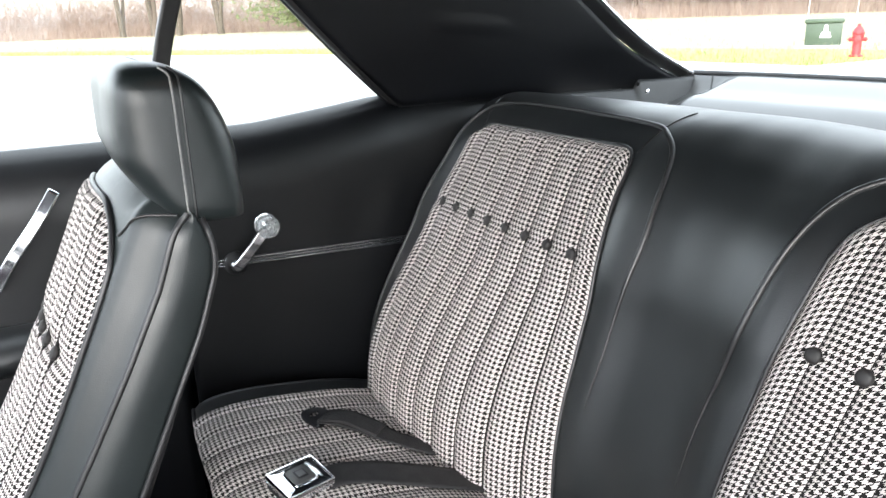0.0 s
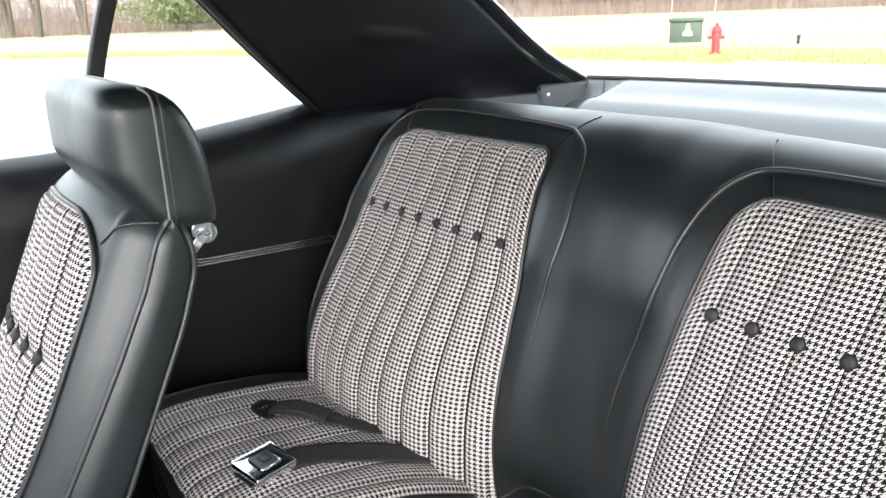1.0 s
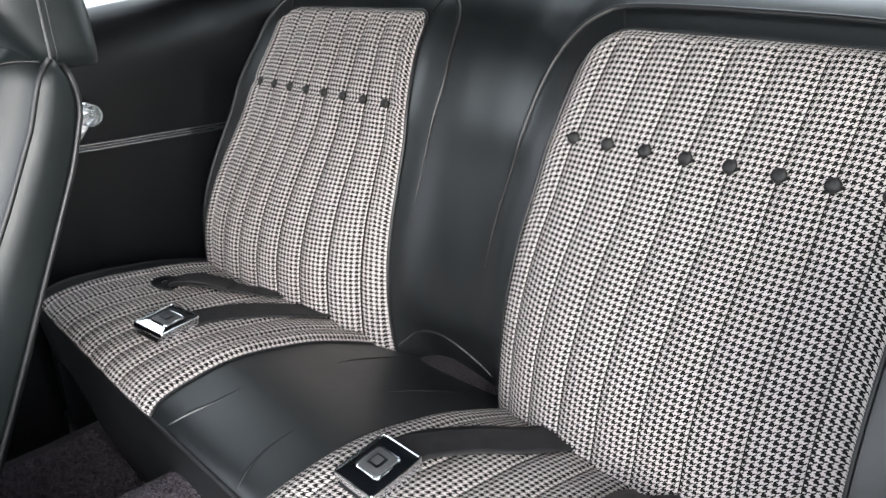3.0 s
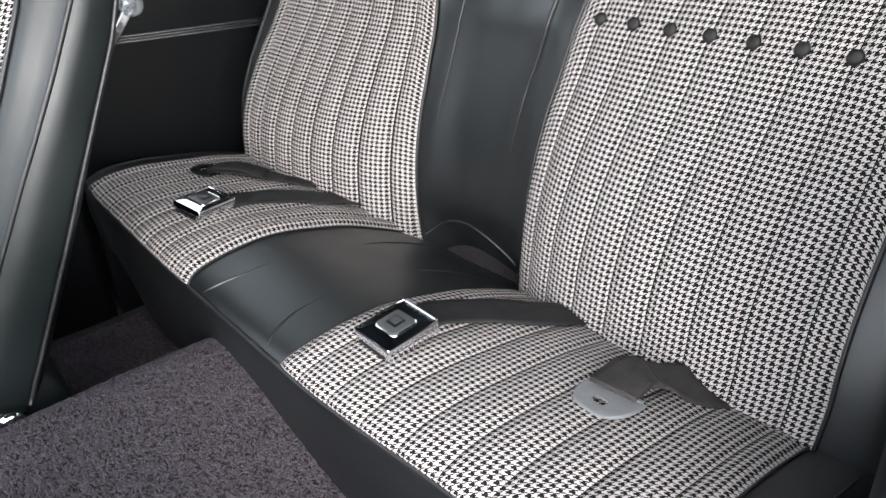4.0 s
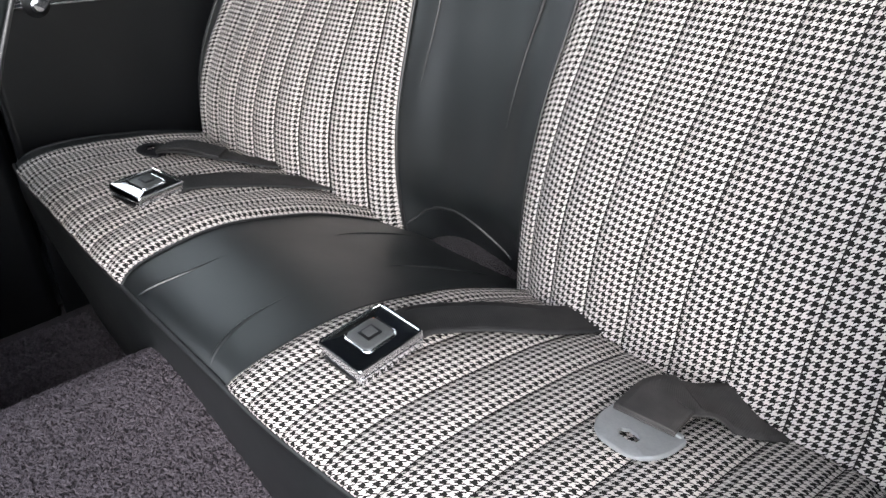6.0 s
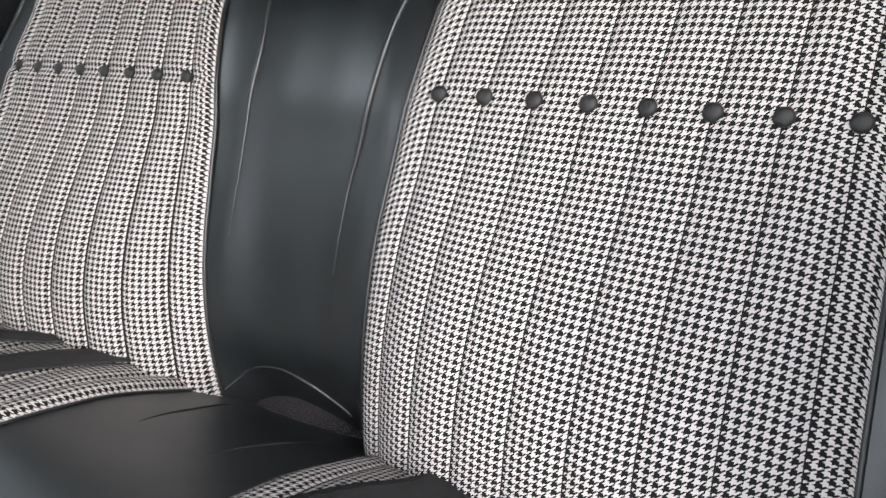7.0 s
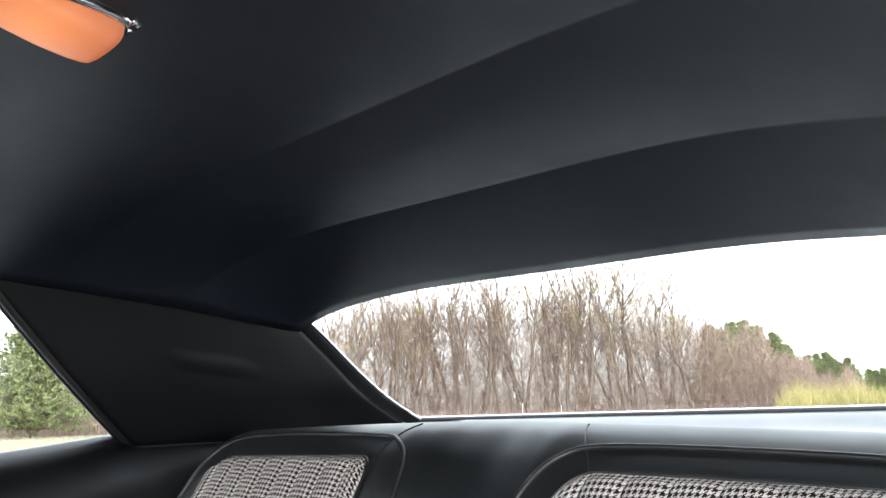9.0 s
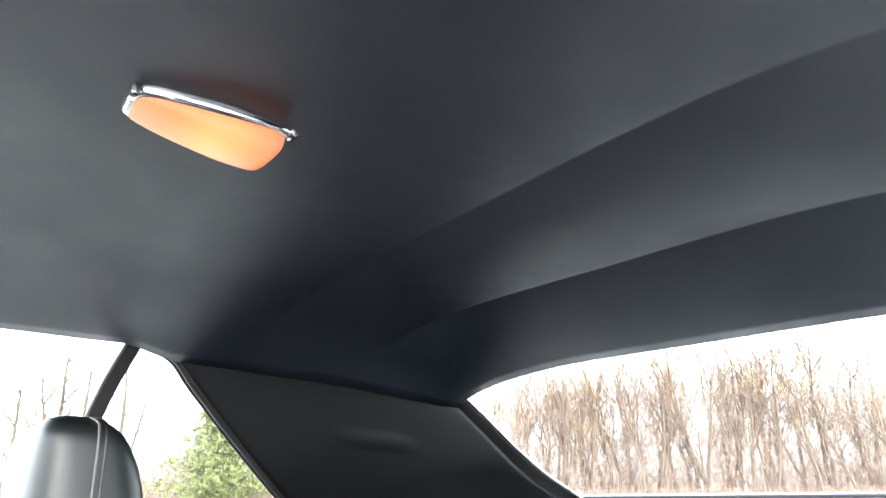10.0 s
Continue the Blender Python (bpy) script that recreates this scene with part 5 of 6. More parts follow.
def build_near_seat():
    """The other front seat's cushion, of which the rounded rear corner shows."""
    seat = thing("bucket_seat", (0.335, -0.90, 0.02), "black vinyl front seat with a piped cushion edge and an added unseen backrest", "car seat")
    n = 72

    def ring(z, k):
        out = []
        for a in range(n):
            t = 2 * math.pi * a / n
            c, s2 = math.cos(t), math.sin(t)
            out.append((0.335 + 0.255 * k * math.copysign(abs(c) ** 0.59, c), -0.90 + 0.258 * k * math.copysign(abs(s2) ** 0.59, s2), z))
        return out

    pad = [ring(0.125, 0.92), ring(0.14, 0.96), ring(0.18, 0.985), ring(0.235, 0.998), ring(0.256, 1.0), ring(0.266, 0.985), ring(0.274, 0.94), ring(0.281, 0.82), ring(0.285, 0.6), ring(0.286, 0.3)]
    part("seat_cushion", loft("seat_cushion", pad), VINYL_SEAT, seat)
    edge = np.array(ring(0.258, 1.003) + ring(0.258, 1.003)[:1])
    part("piping", tube("piping", edge, 0.0034, 8), WELT, seat)
    part("seat_frame", box_bm(0.34, 0.34, 0.11, 0.01, (0.345, -0.90, 0.075)), RUBBER, seat)
    # added unseen backrest, tipped forward to keep light off the lower cabin
    loops = []
    for t in np.linspace(0, 1, 16):
        y, z, w = -0.80 - 0.34 * t, 0.30 + 0.42 * t, 0.19 - 0.03 * t ** 3
        thick = 0.045 * (1 - 0.6 * max(0.0, (t - 0.85) / 0.15) ** 2)
        loops.append([(0.335 + w * math.copysign(abs(math.cos(a)) ** 0.4, math.cos(a)), y + thick * 0.78 * math.copysign(abs(math.sin(a)) ** 0.6, math.sin(a)), z + thick * 0.63 * math.copysign(abs(math.sin(a)) ** 0.6, math.sin(a))) for a in np.linspace(0, 2 * math.pi, 40, endpoint=False)])
    part("backrest", loft("backrest", loops), VINYL_SEAT, seat)


def build_skirt_sheet():
    """A grey-green sheet below the front edge of the rear cushion; its top rolls back under the padding."""
    X, S = np.meshgrid(np.linspace(0.212, 0.56, 50), np.linspace(0, 1, 24), indexing="ij")
    X = X + 0.048 * (1 - S) * (0.56 - X) / 0.348
    top = 0.170 + 0.40 * np.clip(X - 0.227, 0, 0.17) + 0.002 * np.sin(30 * X)
    low = tunnel(X) - 0.01
    Y = -0.440 + 0.006 * (1 - S) + 0.024 * np.clip((S - 0.7) / 0.3, 0, 1) ** 2
    ob = part("skirt_sheet", sheet("skirt_sheet", np.stack([X, Y, low + (top - low) * S], -1), None, 0.003), SKIRT_GREY)
    tagged(ob, "grey-green sheet below the rear seat cushion", "car body", kind="structure")


build_cabin()
build_windows()
build_shell()
build_rear_back()
build_rear_cushion()
build_front_seat()
build_near_seat()
build_skirt_sheet()
BUCKLE_LABEL = "chrome-rimmed seat belt buckle on black webbing lying on the seat"
build_buckle_belt(0.203, -0.349, 2, 3, 6, [(0.192, -0.320, -0.002), (0.192, -0.285, 0.001), (0.215, -0.228, 0.001), (0.245, -0.178, 0.001), (0.266, -0.115, 0.002), (0.275, -0.04, 0.0)], BUCKLE_LABEL)
build_buckle_belt(-0.260, -0.349, 16, 9, -2, [(-0.266, -0.320, -0.002), (-0.268, -0.295, 0.001), (-0.260, -0.258, 0.001), (-0.243, -0.221, 0.001), (-0.225, -0.168, 0.001), (-0.215, -0.11, 0.002), (-0.205, -0.07, 0.0)], BUCKLE_LABEL)
build_tongue_belt(0.402, -0.250, -3, [(0.400, -0.248, 0.004), (0.398, -0.230, 0.006), (0.397, -0.211, 0.008), (0.406, -0.194, 0.008), (0.422, -0.177, 0.006), (0.440, -0.161, 0.002), (0.453, -0.137, -0.005), (0.460, -0.09, -0.009)], [(0, 0), (0.35, 2), (0.50, 10), (0.66, -14), (0.8, -5), (1, 0)], ZINC_GREY, BELT_GREY, "faded black seat belt with a grey steel tongue on the seat", 0.062, 0.050)
build_tongue_belt(-0.424, -0.266, -64, [(-0.420, -0.264, 0.004), (-0.404, -0.252, 0.010), (-0.385, -0.230, 0.010), (-0.352, -0.203, 0.005), (-0.325, -0.178, 0.003), (-0.300, -0.145, 0.002), (-0.285, -0.08, 0.0)], [(0, 0), (0.3, -16), (0.6, 8), (1, 0)], STEEL_DARK, BELT, "black seat belt with a dark tongue on the seat", 0.044, 0.034)
build_dome()
build_front_belt()


# ---------------------------------------------------------------- outside
GROUND_Z = -0.14
CAR_SIDE = (0.6, -0.62)


def polar(az, d):
    return CAR_SIDE[0] + d * math.sin(radians(az)), CAR_SIDE[1] + d * math.cos(radians(az))


def field_mat():
    m = Nodes("dry_field")
    a, b = m.noise(0.25, 6.0, 0.65), m.noise(6.0, 6.0, 0.7)
    m.put(Base_Color=m.mix(b, m.ramp(a, [(0.35, (0.30, 0.262, 0.18)), (0.65, (0.37, 0.33, 0.235))]), (0.26, 0.255, 0.15)), Roughness=0.95)
    m.bump((b, 0.6, 0.05))
    return m.mat


def strand_mat(name, stops, rough=0.9):
    m = Nodes(name)
    geo = m.n("NewGeometry")
    m.put(Base_Color=m.ramp(geo.outputs["Random Per Island"], stops), Roughness=rough, Specular_IOR_Level=0.15)
    return m.mat


FIELD = field_mat()
LAWN = plain("green_lawn", (0.17, 0.22, 0.05), (0.30, 0.34, 0.11), 0.95, 3.0, 0.5, 0.03)
LOT = plain("pale_concrete", (0.42, 0.41, 0.39), (0.54, 0.53, 0.51), 0.85, 0.6, 0.2, 0.01)
DRY = strand_mat("dry_grass", [(0.0, (0.29, 0.25, 0.165)), (0.6, (0.40, 0.355, 0.255)), (1.0, (0.29, 0.285, 0.16))])
GREEN = strand_mat("green_grass", [(0.0, (0.15, 0.21, 0.04)), (0.6, (0.25, 0.31, 0.08)), (1.0, (0.44, 0.43, 0.22))])
TWIG = strand_mat("tan_twigs", [(0.0, (0.185, 0.124, 0.100)), (0.5, (0.27, 0.190, 0.154)), (1.0, (0.36, 0.276, 0.226))])
FARWOOD = strand_mat("far_stems", [(0.0, (0.090, 0.062, 0.050)), (0.5, (0.20, 0.145, 0.120)), (1.0, (0.34, 0.265, 0.22))])
BARK = plain("grey_bark", (0.105, 0.074, 0.058), (0.19, 0.142, 0.112), 0.9, 6.0, 0.5, 0.02)
CROWN = strand_mat("bare_twigs", [(0.0, (0.165, 0.109, 0.085)), (0.5, (0.235, 0.166, 0.131)), (1.0, (0.32, 0.248, 0.200))])
DEADWOOD = plain("pale_dead_wood", (0.075, 0.058, 0.042), (0.13, 0.102, 0.078), 0.9, 5.0, 0.5, 0.02)
BUDS = strand_mat("spring_buds", [(0.0, (0.40, 0.34, 0.15)), (0.6, (0.46, 0.42, 0.19)), (1.0, (0.34, 0.29, 0.17))])
NEEDLE = strand_mat("pine_needles", [(0.0, (0.11, 0.130, 0.055)), (0.6, (0.19, 0.220, 0.095)), (1.0, (0.29, 0.315, 0.150))])
YELLOW = strand_mat("yellow_twigs", [(0.0, (0.36, 0.32, 0.12)), (1.0, (0.50, 0.44, 0.21))])
RED = plain("red_paint", (0.45, 0.02, 0.025), (0.58, 0.035, 0.04), 0.45, 20.0)
BOXGREEN = plain("green_cabinet_paint", (0.040, 0.062, 0.036), (0.058, 0.082, 0.050), 0.5, 10.0)
WHITE = plain("white_plastic", (0.7, 0.7, 0.68), (0.8, 0.8, 0.78), 0.5, 10.0)

EDGE = [(70, 22), (10, 12.9), (0, 12.2), (-11.7, 10.9), (-22.8, 7.4), (-28.8, 3.5), (-70, -22)]


def edge_y(x):
    e = np.array(EDGE)[::-1]
    return np.interp(x, e[:, 0], e[:, 1])


def build_ground():
    X, Y = np.meshgrid(np.r_[-4000, np.linspace(-120, 120, 61), 4000], np.r_[-4000, np.linspace(-60, 140, 51), 4000], indexing="ij")
    Z = GROUND_Z - 0.02 + 0.0 * X
    g = part("ground", sheet("ground", np.stack([X, Y, Z], -1), None), FIELD)
    tagged(g, "dry grass field reaching the horizon", "ground", kind="structure")
    lot = mesh_of("pavement", [(x, y, GROUND_Z) for x, y in EDGE] + [(-70, -70, GROUND_Z), (70, -70, GROUND_Z)], [tuple(range(len(EDGE) + 2))])
    tagged(part("pavement", lot, LOT), "pale concrete parking lot", "pavement", kind="structure")
    xs = np.linspace(-60, 60, 80)
    strip = np.stack([np.stack([xs, edge_y(xs) + w, np.full(80, GROUND_Z - 0.008)], -1) for w in (0.0, 2.0, 5.0)], 1)
    tagged(part("verge", sheet("verge", strip, None), LAWN), "green grass verge beside the parking lot", "grass verge", kind="structure")


def strands(name, base, height, width, lean, mat, label, category, levels=2, parent=None):
    """Many upright blades or stems in one mesh: base [n, 3], each a bent tapered ribbon."""
    n = len(base)
    ang = np.random.uniform(0, np.pi, n)
    side = np.stack([np.cos(ang), np.sin(ang), np.zeros(n)], -1) * width[:, None]
    th = np.random.uniform(0, 2 * np.pi, n)
    bend = np.stack([np.cos(th), np.sin(th), np.zeros(n)], -1) * (lean * height)[:, None]
    rows = []
    for k in range(levels + 1):
        t = k / levels
        c = base + np.array([0, 0, 1.0]) * (height * t)[:, None] + bend * t * t
        w = side * (1 - t) * 0.5 if k < levels else side * 0.02
        rows += [c - w, c + w]
    V = np.stack(rows, 1).reshape(-1, 3)
    m = 2 * (levels + 1)
    idx = np.arange(n)[:, None] * m
    F = np.concatenate([idx + np.array([[2 * k, 2 * k + 1, 2 * k + 3, 2 * k + 2]]) for k in range(levels)])
    me = mesh_of(name, V, F.tolist(), smooth=False)
    ob = part(name, me, mat, parent)
    if parent is None:
        tagged(ob, label, category, kind="stuff")
    return ob


def build_grass():
    n = 16000
    x = np.random.uniform(-45, 14, n)
    y = edge_y(x) + np.abs(np.random.normal(0, 2.2, n))
    base = np.stack([x, y, np.full(n, GROUND_Z - 0.01)], -1)
    strands("verge_grass", base, np.random.uniform(0.03, 0.09, n), np.full(n, 0.02), np.random.uniform(0.1, 0.5, n), GREEN, "short green grass with dry tufts along the verge", "grass", 1)
    n = 34000
    az, d = np.random.uniform(-100, 25, n), np.random.uniform(0, 1, n) ** 1.1
    x = CAR_SIDE[0] + (16 + 72 * d) * np.sin(np.radians(az))
    y = CAR_SIDE[1] + (16 + 72 * d) * np.cos(np.radians(az))
    keep = y > edge_y(x) + 2.5
    x, y = x[keep], y[keep]
    base = np.stack([x, y, np.full(len(x), GROUND_Z - 0.02)], -1)
    strands("field_grass", base, np.random.uniform(0.06, 0.20, len(x)) * (1 + 0.8 * d[keep]), np.full(len(x), 0.03), np.random.uniform(0.1, 0.5, len(x)), DRY, "tall dry straw-coloured grass of the field", "grass", 2)


def canopy(az):
    """Elevation of the wood's upper edge, by heading."""
    return np.interp(az, [-98, -88, -80, -70, -62, -57, -53.5, -50, -47, -44.5, -42.5, -40, -36, -34, -32.8, -31, -29.6, -27.5, -26, -25, -24, -21, -19.5, -17.4, -13.5, -9.7, -6, 10], [2.0, 2.5, 3.2, 3.6, 5.6, 7.0, 7.9, 8.4, 9.3, 9.8, 9.1, 10.1, 10.1, 9.7, 8.4, 9.0, 9.5, 8.5, 7.6, 6.2, 5.6, 5.4, 3.6, 2.2, 0.9, 0.2, -0.3, -0.3])


def build_brush():
    # low brush in front of the wood, then ranks of stems behind
    n = 34000
    az = np.random.uniform(-98, 10, n)
    d = np.random.uniform(84, 97, n)
    h = np.random.uniform(0.4, 1.8, n) * np.interp(az, [-98, -60, -20, 10], [0.8, 1.1, 1.0, 0.4]) * (0.8 + 0.4 * (d - 84) / 13)
    base = np.stack([CAR_SIDE[0] + d * np.sin(np.radians(az)), CAR_SIDE[1] + d * np.cos(np.radians(az)), np.full(n, GROUND_Z - 0.05)], -1)
    strands("brush", base, h, np.random.uniform(0.03, 0.09, n), np.random.uniform(0.05, 0.4, n), TWIG, "low tan leafless brush at the edge of the wood", "brush", 2)
    n = 4200
    az = np.random.uniform(-98, -16, n)
    d = np.random.uniform(100, 128, n)
    top = d * np.tan(np.radians(canopy(az))) + 0.9
    h = np.maximum(top * np.random.beta(2.2, 2.2, n) * 0.98, 0.8)
    base = np.stack([CAR_SIDE[0] + d * np.sin(np.radians(az)), CAR_SIDE[1] + d * np.cos(np.radians(az)), np.full(n, GROUND_Z - 0.05)], -1)
    strands("far_wood", base, h, np.random.uniform(0.025, 0.06, n), np.random.uniform(0.0, 0.10, n), FARWOOD, "leafless far wood of thin tan stems", "wood", 3)
    # the haze of fine twigs between the stems, thinning towards the top
    n = 300000
    az = np.where(np.random.uniform(0, 1, n) < 0.72, np.random.uniform(-60, -15, n), np.random.uniform(-98, -58, n))
    d = np.random.uniform(95, 122, n)
    top = np.interp(az, [-98, -60, -27, -24, -10], [0.9, 0.86, 0.86, 1.0, 1.0]) * d * np.tan(np.radians(canopy(az) + 0.45 * np.sin(az * 2.3) + 0.35 * np.sin(az * 5.1))) + 0.9
    z = GROUND_Z + np.maximum(top, 1.0) * np.random.beta(0.95, 1.4, n)
    c = np.stack([CAR_SIDE[0] + d * np.sin(np.radians(az)), CAR_SIDE[1] + d * np.cos(np.radians(az)), z], -1)
    w = np.random.normal(0, 1, (n, 3)) * np.array([0.42, 0.42, 1.0])
    w[:, 2] = np.abs(w[:, 2])
    w /= np.linalg.norm(w, axis=1, keepdims=True)
    s = np.cross(w, np.random.normal(0, 1, (n, 3)))
    s /= np.linalg.norm(s, axis=1, keepdims=True)
    ln, wd = np.random.uniform(0.5, 1.9, (n, 1)), np.random.uniform(0.010, 0.030, (n, 1))
    V = np.stack([c - s * wd, c + s * wd, c + w * ln], 1).reshape(-1, 3)
    ob = part("wood_twigs", mesh_of("wood_twigs", V, (np.arange(n)[:, None] * 3 + np.arange(3)).tolist(), smooth=False), TWIG)
    tagged(ob, "fine leafless twigs filling the far wood", "twigs", kind="stuff")


def branch_tubes(segs, sides=4):
    """One mesh of tapered limbs: segs of (points, radii)."""
    verts, faces = [], []
    for pts, rad in segs:
        base = len(verts)
        p = np.asarray(pts)
        tan = np.gradient(p, axis=0)
        tan /= np.linalg.norm(tan, axis=1, keepdims=True)
        for k in range(len(p)):
            a = np.cross(tan[k], (0.3, 0.9, 0.2))
            a /= np.linalg.norm(a)
            b = np.cross(tan[k], a)
            for s in range(sides):
                t = 2 * math.pi * s / sides
                verts.append(p[k] + rad[k] * (math.cos(t) * a + math.sin(t) * b))
        faces += grid_faces(len(p), sides, wrap_v=True, base=base)
    return verts, faces


def grow_tree(rng, height, spread=0.35):
    """Limbs of a bare tree: a leading trunk, ascending limbs and fine twigs."""
    trunk, twigs, tips = [], [], []

    def limb(start, way, length, r, depth):
        n = 5 if depth < 2 else 4
        pts, p, w = [np.array(start)], np.array(start, float), np.array(way, float)
        for k in range(n - 1):
            w = w + rng.normal(0, 0.15, 3) + np.array([0, 0, 0.12])
            w /= np.linalg.norm(w)
            p = p + w * length / (n - 1)
            pts.append(p)
        rad = np.linspace(r, r * (0.45 if depth < 3 else 0.3), n)
        (trunk if depth < 2 else twigs).append((pts, rad))
        if depth >= 4:
            tips.append(pts[-1])
            return
        for k in range({0: 8, 1: 4, 2: 3, 3: 2}[depth]):
            t = rng.uniform(0.3, 1.0)
            i = min(int(t * (n - 1)), n - 2)
            q = pts[i] + (pts[i + 1] - pts[i]) * (t * (n - 1) - i)
            th = rng.uniform(0, 2 * math.pi)
            side = np.array([math.cos(th), math.sin(th), rng.uniform(0.55, 1.4)])
            side /= np.linalg.norm(side)
            limb(q, side * (1 - spread) + w * spread, length * rng.uniform(0.34, 0.55), max(r * 0.44 * (1.1 - t * 0.4), 0.016), depth + 1)

    limb((0, 0, 0), (rng.normal(0, 0.04), rng.normal(0, 0.04), 1), height * 0.72, height * 0.012, 0)
    return trunk, twigs, tips


def build_bare_tree(seed, height, buds):
    rng = np.random.default_rng(seed)
    tree = thing("bare_tree", (0, 0, 0), "tall bare tree with pale spring buds" if buds else "tall bare grey leafless tree", "tree", "trees of the wood")
    trunk, twigs, tips = grow_tree(rng, height)
    part("trunk", mesh_of("trunk", *branch_tubes(trunk, 5)), BARK, tree)
    part("crown", mesh_of("crown", *branch_tubes(twigs, 3)), CROWN, tree)
    if buds:
        pts = np.repeat(np.array(tips), 2, 0)
        pts = pts + rng.normal(0, 0.16, pts.shape)
        n = len(pts)
        a = rng.normal(0, 1, (n, 3))
        a /= np.linalg.norm(a, axis=1, keepdims=True)
        b = np.cross(a, rng.normal(0, 1, (n, 3)))
        b /= np.linalg.norm(b, axis=1, keepdims=True)
        s = rng.uniform(0.03, 0.075, (n, 1))
        V = np.stack([pts - a * s, pts + b * s * 0.6, pts + a * s, pts - b * s * 0.6], 1).reshape(-1, 3)
        F = (np.arange(n)[:, None] * 4 + np.arange(4)).tolist()
        tagged(part("buds", mesh_of("buds", V, F, smooth=False), BUDS, tree), kind="stuff")
    return tree


def build_dead_tree(seed, height):
    """A pale dead tree: a forked leaning trunk with a few broken limbs."""
    rng = np.random.default_rng(seed)
    tree = thing("dead_tree", (0, 0, 0), "tall pale dead tree with few broken limbs", "tree", "dead trees")
    limbs, twigs = [], []
    for lean, share, r in ((0.05, 1.0, 0.26), (-0.13, 0.80, 0.17)):
        pts = [np.array([lean * height * t + 0.12 * math.sin(5 * t), 0.06 * math.sin(7 * t), height * share * t]) for t in np.linspace(0, 1, 9)]
        limbs.append((pts, np.linspace(r, 0.05, 9)))
        for k in range(9):
            t = rng.uniform(0.35, 0.98)
            q = pts[min(int(t * 8), 7)]
            th = rng.uniform(0, 2 * math.pi)
            way = np.array([math.cos(th), math.sin(th), rng.uniform(0.6, 1.6)])
            ln = height * rng.uniform(0.07, 0.19)
            mid = q + way * ln * 0.5 + rng.normal(0, 0.10, 3)
            end = q + way * ln + np.array([0, 0, 0.25 * ln])
            twigs.append(([q, mid, end], [0.07, 0.045, 0.018]))
            for _ in range(2):
                twigs.append(([mid, mid + rng.normal(0, 0.3, 3) + np.array([0, 0, 0.35]), mid + rng.normal(0, 0.5, 3) + np.array([0, 0, 0.8])], [0.03, 0.022, 0.012]))
    part("trunk", mesh_of("trunk", *branch_tubes(limbs, 6)), DEADWOOD, tree)
    part("crown", mesh_of("crown", *branch_tubes(twigs, 4)), DEADWOOD, tree)
    return tree


def build_pine(seed, height, width):
    rng = np.random.default_rng(seed)
    tree = thing("pine_tree", (0, 0, 0), "dense green pine tree standing in the field", "tree", "pines")
    p = np.array([(0.03 * height * math.sin(t * 3) * 0.3, 0, height * t) for t in np.linspace(0, 1, 8)])
    verts, limbs = [], []
    limbs.append((p, np.linspace(height * 0.02, 0.015, 8)))
    nodes = []
    for k in range(int(100 * width ** 0.9)):
        t = 0.06 + 0.92 * rng.uniform(0, 1) ** 1.1
        th = rng.uniform(0, 2 * math.pi)
        reach = width * (1 - t) * rng.uniform(0.5, 1.25) + 0.12
        w = np.array([math.cos(th), math.sin(th), 0.10 + 0.4 * t])
        pts = [np.array([0, 0, height * t]) + w * reach * s + np.array([0, 0, -0.12 * reach * s * (1 - s)]) for s in np.linspace(0, 1, 4)]
        limbs.append((pts, np.linspace(0.03, 0.008, 4)))
        for s in np.linspace(0.3, 1.0, 7):
            nodes += [pts[0] + (pts[-1] - pts[0]) * s + rng.normal(0, 0.05 + 0.06 * reach, 3) for _ in range(2)]
    part("trunk", mesh_of("trunk", *branch_tubes(limbs, 4)), BARK, tree)
    c = np.repeat(np.array(nodes), 7, 0)
    n = len(c)
    w = rng.normal(0, 1, (n, 3)) + np.array([0, 0, 0.9])
    w /= np.linalg.norm(w, axis=1, keepdims=True)
    s = np.cross(w, rng.normal(0, 1, (n, 3)))
    s /= np.linalg.norm(s, axis=1, keepdims=True)
    ln, wd = rng.uniform(0.08, 0.20, (n, 1)) * height / 5, 0.026 * height / 5
    V = np.stack([c - s * wd, c + s * wd, c + w * ln], 1).reshape(-1, 3)
    part("crown", mesh_of("crown", V, (np.arange(n)[:, None] * 3 + np.arange(3)).tolist(), smooth=False), NEEDLE, tree)
    return tree


def place(ob, az, d, size=1.0, turn=0.0):
    x, y = polar(az, d)
    return Matrix.Translation((x, y, GROUND_Z - 0.05)) @ Matrix.Rotation(turn, 4, "Z") @ Matrix.Diagonal((size, size, size, 1))


